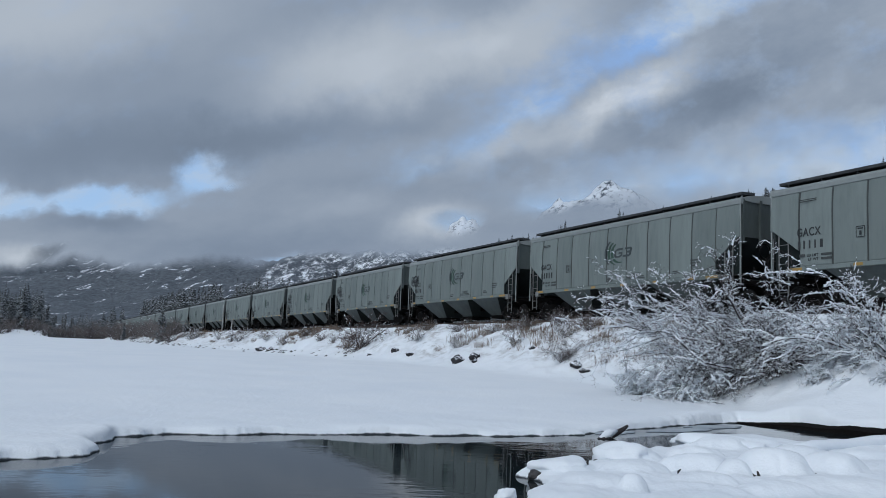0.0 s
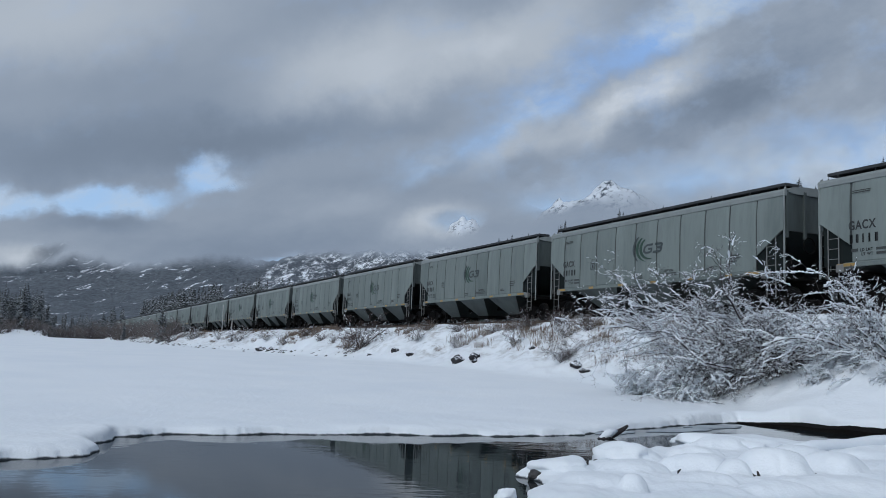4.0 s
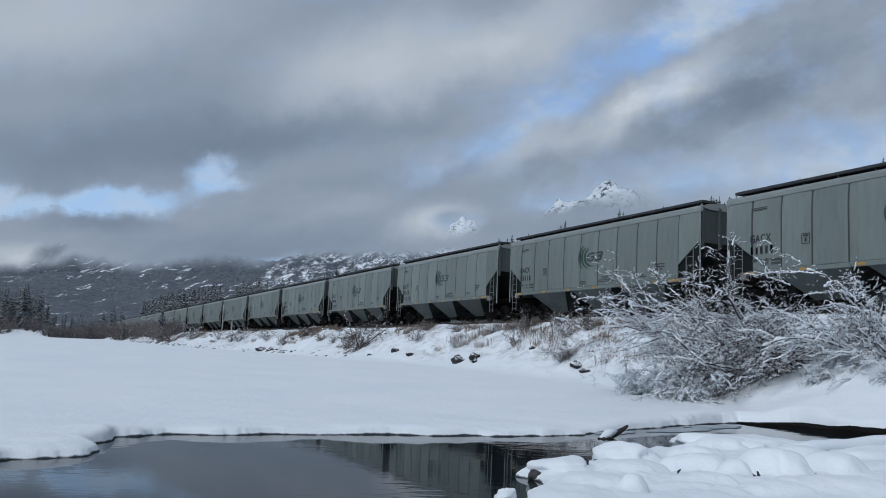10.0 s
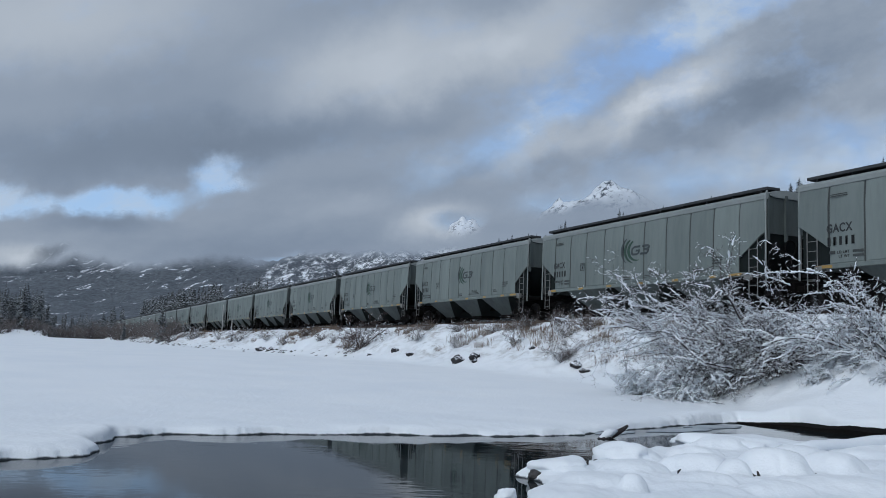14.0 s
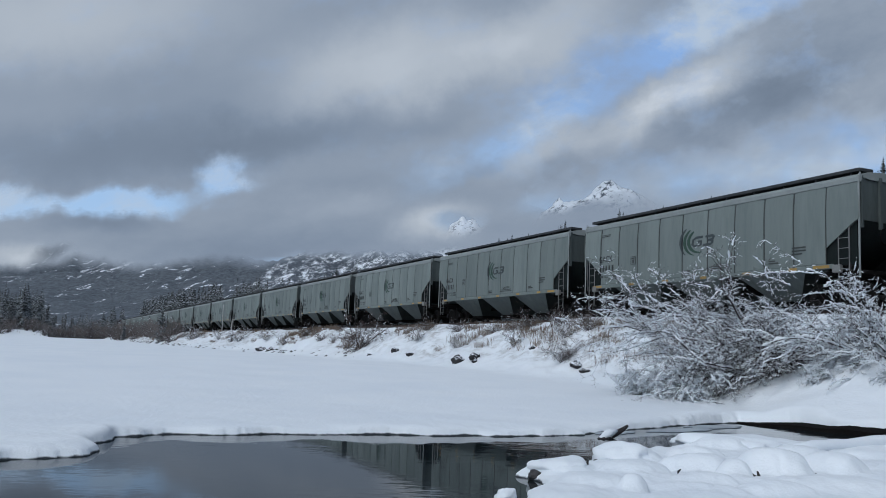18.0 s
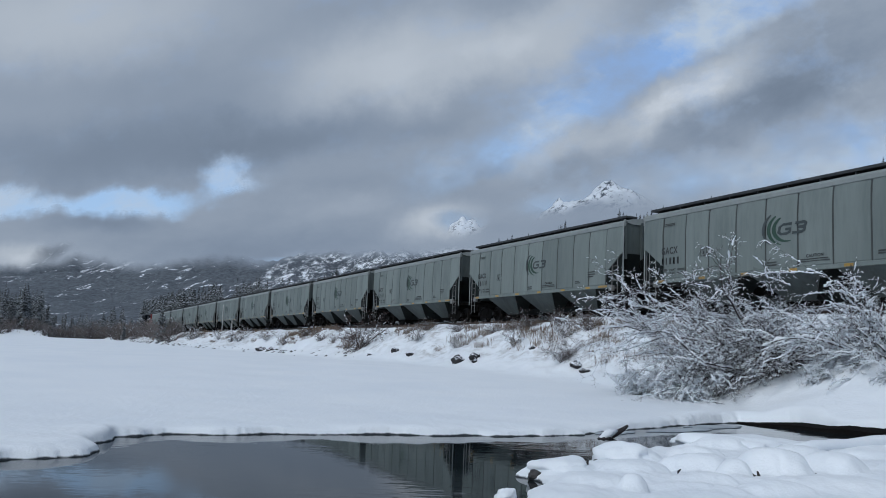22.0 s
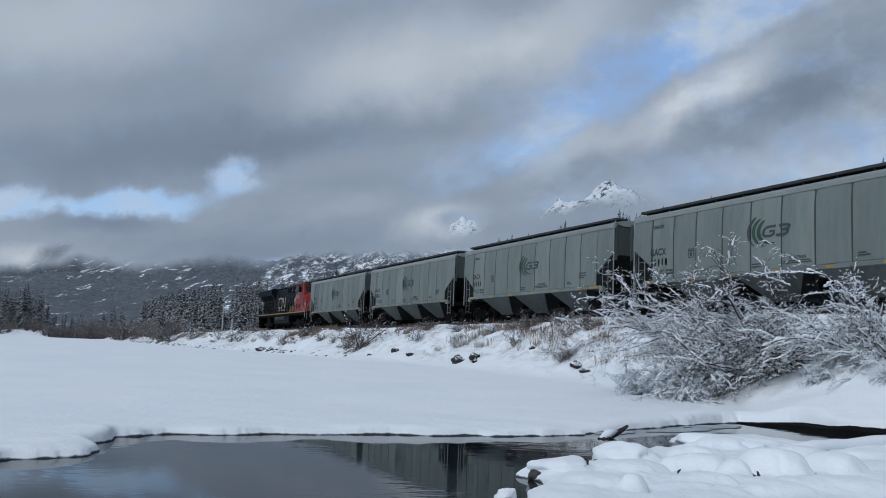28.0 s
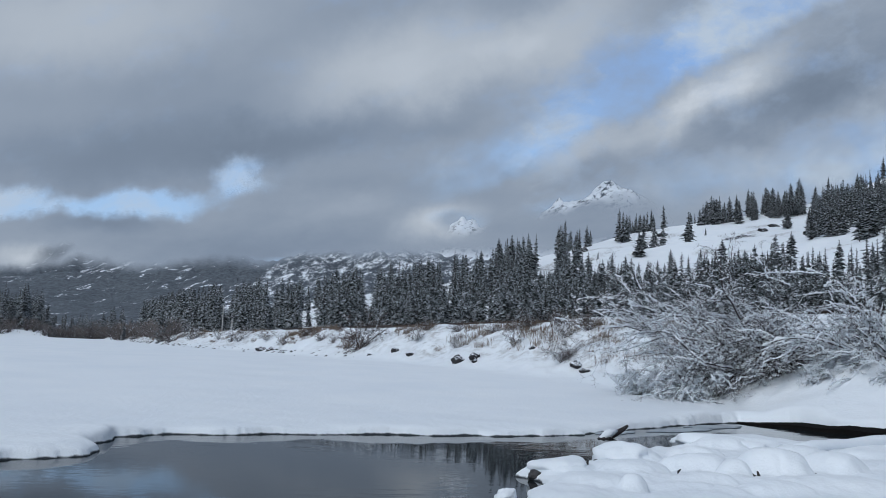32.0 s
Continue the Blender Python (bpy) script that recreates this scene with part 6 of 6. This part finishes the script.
def build_grass():
    """Tufts of dead grass standing out of the snow on the bank."""
    rng = np.random.default_rng(31)
    V, F = [], []
    tufts = 0
    while tufts < 760:
        s = rng.uniform(14, 240) if tufts > 400 else rng.uniform(18, 75)
        lat = rng.choice([rng.uniform(-5.3, -2.6), rng.uniform(-4.2, -2.4)])
        if fbm(np.array([s / 4.0]), np.array([lat / 2.0]), 3)[0] < 0.10:
            continue
        tufts += 1
        x, y = on_line(s, lat)
        z = float(ground_z(np.array([x]), np.array([y]))[0])
        size = rng.uniform(0.16, 0.72) ** 1.6 * (1.0 if s < 90 else 1.25) * (0.6 if lat > -1.9 else 1.0)
        for b in range(int(rng.uniform(14, 44))):
            a = rng.uniform(0, 6.28)
            out = rng.uniform(0.05, 1.15) * size
            h = size * rng.uniform(0.5, 1.1)
            bx, by = x + rng.normal(0, 0.07 + 0.20 * size), y + rng.normal(0, 0.07 + 0.20 * size)
            w = (0.0028 + 0.00007 * s) * rng.uniform(0.7, 1.3)
            px, py = -math.sin(a) * w, math.cos(a) * w
            mx, my, mz = bx + math.cos(a) * out * 0.4, by + math.sin(a) * out * 0.4, z + h * 0.65
            tx, ty, tz = bx + math.cos(a) * out, by + math.sin(a) * out, z + h * (1 - 0.3 * rng.random())
            k = len(V)
            V += [(bx - px, by - py, z - 0.05), (bx + px, by + py, z - 0.05), (mx + px, my + py, mz), (mx - px, my - py, mz), (tx, ty, tz)]
            F += [(k, k + 1, k + 2, k + 3), (k + 3, k + 2, k + 4)]
    me = bpy.data.meshes.new("dead_grass")
    me.from_pydata(V, [], F)
    me.materials.append(STRAW)
    tagged(new("dead_grass", me), "tan dead grass sticking out of the snow on the bank", "grass", kind="stuff")


build_grass()


def boulder(seed, size):
    rng = np.random.default_rng(seed)
    bm = bmesh.new()
    bmesh.ops.create_icosphere(bm, subdivisions=3, radius=1.0)
    off = rng.uniform(-50, 50, 3)
    for v in bm.verts:
        n = noise.noise(v.co * 1.1 + Vector(off)) * 0.45 + noise.noise(v.co * 2.7 + Vector(off)) * 0.30 + noise.noise(v.co * 6.0 + Vector(off)) * 0.14
        v.co = v.co * (1 + n)
        v.co.x *= size[0]
        v.co.y *= size[1]
        v.co.z *= size[2]
    me = bpy.data.meshes.new("boulder")
    bm.to_mesh(me)
    bm.free()
    return me


ROCK_SNOW = frosted("snow_capped_rock", (0.020, 0.019, 0.021), (0.05, 0.048, 0.05), 1.0, 0.55, (0.78, 0.81, 0.86))
# boulders: metres down the line, lat, size
for i, (s, lat, a, b, c) in enumerate(((34.65, -6.75, 0.30, 0.28, 0.24), (34.0, -6.3, 0.24, 0.22, 0.20), (33.5, -6.5, 0.14, 0.12, 0.10), (44.5, -5.85, 0.20, 0.18, 0.17), (41.7, -6.1, 0.20, 0.18, 0.14), (27.0, -5.65, 0.26, 0.20, 0.16), (26.3, -5.75, 0.20, 0.16, 0.13),
                                       (74, -6.4, 0.5, 0.4, 0.25), (71, -6.3, 0.4, 0.3, 0.25), (66, -6.5, 0.35, 0.3, 0.2), (30.9, -5.2, 0.16, 0.10, 0.08), (47.3, -6.3, 0.16, 0.14, 0.10))):
    x, y = on_line(s, lat)
    me = boulder(i, (a, b, c))
    me.materials.append(ROCK_SNOW)
    ob = new("boulder", me)
    ob.matrix_world = pose(x, y, float(ground_z(np.array([x]), np.array([y]))[0]) + c * 0.15, 0, 0, 57 * i)
    tagged(ob, "dark rock poking out of the snowy bank", "rock", "rocks on the bank")


def build_stones():
    """Small dark stones along the water line of the bank."""
    rng = np.random.default_rng(77)
    V, F = [], []
    for i in range(210):
        s = rng.uniform(45, 190)
        x, y = on_line(s, rng.normal(-6.6, 0.5))
        z = float(ground_z(np.array([x]), np.array([y]))[0])
        r = rng.uniform(0.04, 0.20) ** 1.15 * (1 + s / 250)
        k = len(V)
        for q in ((1, 0, 0), (0.2, 0.9, 0), (-0.9, 0.3, 0), (-0.3, -0.9, 0), (0.1, 0.0, 0.75)):
            V.append((x + r * q[0] * rng.uniform(0.7, 1.4), y + r * q[1] * rng.uniform(0.7, 1.4), z - 0.02 + r * q[2] * rng.uniform(0.6, 1.2)))
        F += [(k, k + 1, k + 4), (k + 1, k + 2, k + 4), (k + 2, k + 3, k + 4), (k + 3, k, k + 4)]
    me = bpy.data.meshes.new("shore_stones")
    me.from_pydata(V, [], F)
    me.materials.append(ROCK)
    tagged(new("shore_stones", me), "small dark stones along the foot of the bank", "stones", kind="stuff")


build_stones()


# ---- small things along the shore ----
def post_sign(s, lat, h, arm, label):
    x, y = on_line(s, lat)
    z = float(ground_z(np.array([x]), np.array([y]))[0])
    ob = thing("marker_post", label, "post", m=pose(x, y, z, 0, 0, HEADING))
    part("post", Shape().tube([(0, 0, -0.3), (0, 0, h)], 0.06, 8), POSTWHITE, ob)
    if arm:
        part("sign_board", Shape().box(-arm, arm, -0.03, 0.03, h - 0.28, h - 0.05, 0.01), POSTWHITE, ob, "pale sign board")


post_sign(118, -1.7, 3.5, 0.30, "pale railway marker post with a small board on the bank")
post_sign(112, -1.6, 1.5, 0, "thin pale post beside the railway")


def fallen_branch(name, label, path, r, snow=True):
    """A bent dead branch; path in world metres."""
    ob = thing(name, label, "branch", m=pose(*path[0]))
    o = Vector(path[0])
    pts = [Vector(q) - o for q in path]
    part("wood", Shape().tube(pts, [r * (1 - 0.7 * i / (len(pts) - 1)) for i in range(len(pts))], 7), BARK, ob, smooth=True)
    if snow:
        n = max(3, int(len(pts) * 0.7))
        part("snow_cap", Shape().tube([q + Vector((0, 0, r * 0.55)) for q in pts[:n]], [r * (0.5, 1.05, 1.15, 0.85, 0.6, 0.5)[min(i, 5)] * (0.45 if i == n - 1 else 1) for i in range(n)], 8), SNOW, ob, "snow on the branch", smooth=True)


fallen_branch("driftwood", "snow-topped driftwood branch leaning out of the water", [(2.72, 14.6, -0.05), (2.88, 14.73, 0.03), (3.03, 14.84, 0.08), (3.16, 14.92, 0.14), (3.25, 14.98, 0.20)], 0.080)
fallen_branch("stick", "dark stick standing out of the snow", [(1.66, 9.75, 0.05), (1.67, 9.76, 0.13), (1.69, 9.77, 0.20)], 0.035, False)
fallen_branch("stick", "dark stick standing out of the snow", [(3.55, 9.75, 0.02), (3.58, 9.78, 0.10), (3.57, 9.80, 0.15)], 0.03, False)
fallen_branch("stick", "dark stick standing out of the snow", [(2.70, 9.9, 0.02), (2.73, 9.92, 0.10), (2.76, 9.94, 0.12)], 0.02, False)
fallen_branch("leaning_stem", "long bare stem leaning over the bank, snow along it", [(6.25, 23.1, 1.55), (5.89, 23.47, 1.9), (5.45, 23.89, 2.15), (5.06, 24.28, 2.57), (4.52, 24.59, 3.03)], 0.018)


def undercut(points, heights, name, label):
    """The dark earth face under the snow lip of the far shore."""
    sh = Shape()
    rings = []
    for (x, y), h in zip(points, heights):
        rings.append([(x - 0.24, y - 0.18, -0.15), (x - 0.18, y - 0.14, h * 0.55), (x + 0.02, y + 0.02, h), (x + 0.40, y + 0.30, h * 0.6), (x + 0.40, y + 0.30, -0.15)])
    ob = new(name, fix_normals(sh.loft(rings).mesh(name, EARTH)))
    tagged(ob, label, "bank", kind="structure")


EARTH = worn("black_wet_earth", (0.006, 0.0055, 0.0055), (0.014, 0.012, 0.011), 0.95, 0, 4.0, 20.0, relief=0.9, spec=0.06)
_bank = [(6.5, 19.95), (6.95, 19.7), (7.4, 19.25), (7.8, 18.8), (8.05, 18.2), (8.3, 17.65), (8.65, 17.1), (9.1, 16.55), (9.6, 16.35), (10.4, 16.25), (11.5, 16.15)]
undercut(_bank, [0.01, 0.04, 0.08, 0.13, 0.13, 0.20, 0.18, 0.27, 0.24, 0.30, 0.28], "shore_bank", "dark wet earth bank under the snow lip")

# dark stones, most added to darken shaded gaps between the near shore's snow caps
for i, (x, y, r) in enumerate(((2.0, 10.74, 0.11), (1.5, 9.75, 0.05), (4.40, 10.15, 0.09), (3.52, 9.82, 0.10), (1.70, 8.30, 0.08), (1.12, 9.55, 0.10))):
    me = boulder(60 + i, (r, r * 0.8, r * 0.8))
    me.materials.append(ROCK)
    ob = new("stone", me)
    ob.matrix_world = pose(x, y, 0.03, 0, 0, 40 * i)
    tagged(ob, "dark wet stone darkening a shaded gap between snow caps at the water", "stone", "stones of the near shore")


def ice_skin(name, label, x, y, rx, ry, turn, seed):
    """A thin wavy-edged sheet of new ice lying on the water."""
    rng = random.Random(seed)
    ph = [rng.uniform(0, 6.28) for _ in range(3)]
    sh = Shape()
    rings = []
    for z, k in ((-0.01, 0.98), (0.010, 1.0), (0.016, 0.97)):
        ring = []
        for i in range(36):
            a = 2 * math.pi * i / 36
            q = k * (1 + 0.16 * math.sin(2 * a + ph[0]) + 0.12 * math.sin(5 * a + ph[1]) + 0.06 * math.sin(9 * a + ph[2]))
            ring.append((rx * q * math.cos(a), ry * q * math.sin(a), z))
        rings.append(ring)
    ob = new(name, fix_normals(sh.loft(rings).mesh(name, ICE)))
    ob.matrix_world = pose(x, y, 0, 0, 0, turn)
    tagged(ob, label, "ice", "ice skins on the water")


ICE = worn("grey_new_ice", (0.30, 0.34, 0.38), (0.48, 0.52, 0.56), 0.35, 0, 1.2, 9.0, amount=0.7, relief=0.1)
ice_skin("ice_sheet", "thin grey sheet of new ice on the dark water", 4.75, 17.0, 0.85, 0.28, 38, 1)
ice_skin("ice_sheet", "thin grey sheet of new ice on the dark water", 5.75, 18.2, 0.80, 0.30, 30, 2)
ice_skin("ice_sheet", "thin grey sheet of new ice along the snow edge", 3.2, 15.85, 0.45, 0.22, 40, 3)


def build_outcrops():
    """Dark rock ledges on the open slope of the hill."""
    rng = random.Random(12)
    shapes = []
    for i in range(4):
        me = boulder(80 + i, (2.6, 1.2, 0.9))
        me.materials.append(ROCK_SNOW)
        shapes.append(me)
    for u, k in ((0.335, 0.70), (0.345, 0.69), (0.352, 0.71), (0.385, 0.80), (0.40, 0.82), (0.372, 0.74), (0.435, 0.84), (0.31, 0.66), (0.255, 0.86), (0.30, 0.90), (0.49, 0.93), (0.51, 0.95), (0.16, 0.80), (0.47, 0.9)):
        x, y = hill_place(u, k)
        ob = new("rock_ledge", shapes[rng.randrange(4)])
        ob.matrix_world = pose(x, y, float(ground_z(np.array([x]), np.array([y]))[0]) + 0.2, 0, rng.uniform(-12, 12), rng.uniform(-30, 30)) @ Matrix.Scale(rng.uniform(0.5, 1.2), 4)
        tagged(ob, "dark rock ledge on the snowy slope", "rock", "rock ledges on the hill")


build_outcrops()


def snow_pillow(seed, size):
    """A rounded cushion of snow that bulges over its foot."""
    rng = np.random.default_rng(seed)
    bm = bmesh.new()
    bmesh.ops.create_icosphere(bm, subdivisions=4, radius=1.0)
    off = Vector(rng.uniform(-50, 50, 3))
    for v in bm.verts:
        c = v.co.copy()
        n = noise.noise(c * 0.9 + off) * 0.40 + noise.noise(c * 2.1 + off) * 0.26 + noise.noise(c * 6.5 + off) * 0.05
        k = 1 + n
        z = c.z * k
        z = z if z > -0.45 else -0.45 + (z + 0.45) * 0.1
        tuck = 1 - 0.35 * max(0.0, -c.z)
        v.co = Vector((c.x * k * size[0] * tuck, c.y * k * size[1] * tuck, z * size[2]))
    me = bpy.data.meshes.new("snow_cushion")
    bm.to_mesh(me)
    bm.free()
    me.polygons.foreach_set("use_smooth", [True] * len(me.polygons))
    me.materials.append(SNOW)
    return me


def build_pillows():
    rng = random.Random(6)
    # x, y, half width, half depth, height of the top above the water
    for i, (x, y, rx, ry, top) in enumerate(((1.38, 9.80, 0.34, 0.27, 0.22), (2.42, 10.98, 0.37, 0.29, 0.29), (4.22, 13.22, 0.74, 0.36, 0.27), (0.63, 7.84, 0.09, 0.08, 0.17))):
        h = (top - 0.02) / 1.45
        ob = new("snow_cushion", snow_pillow(200 + i, (rx * 1.02, ry, h)))
        ob.matrix_world = pose(x, y, 0.02 + 0.45 * h, 0, 0, -math.degrees(math.atan2(x, y)) + rng.uniform(-6, 6))
        tagged(ob, "smooth rounded cushion of snow on a shore stone", "snow", "snow cushions of the near shore")
    # a snowed-up log lying along the near shore
    log = thing("log", "fallen log under a long ridge of snow at the water", "log", m=pose(5.2, 13.0, 0.03))
    path = [(0, 0, 0), (0.5, 0.32, 0.02), (1.1, 0.72, 0.02), (1.9, 1.25, 0.04), (2.9, 1.85, 0.05)]
    part("wood", Shape().tube([Vector(q) for q in path], [0.06, 0.07, 0.07, 0.08, 0.08], 9), BARK, log, smooth=True)
    part("snow_cap", Shape().tube([Vector(q) + Vector((0, 0, 0.075)) for q in path], [0.05, 0.10, 0.085, 0.12, 0.1], 12), SNOW, log, "ridge of snow along the log", smooth=True)


build_pillows()


# ---- what moves ----
def motions():
    for n, car in CARS:
        walk(car, [(t, car_pose(tail_s(n, t) - 7.775)) for t in range(0, 33)])
    walk(LOCO, [(t, car_pose(tail_s(39, t) + 11.87)) for t in range(0, 33)])
    for layer, turn in ((SKY, 0.4), (DECK, 2.4), (ROLL, 5.6), (BANK, 0.35)):
        walk(layer, [(t, Matrix.Translation(EYE) @ pose(0, 0, 0, 0, 0, -turn * (t - 16) / 32)) for t in range(0, 33, 4)])


motions()
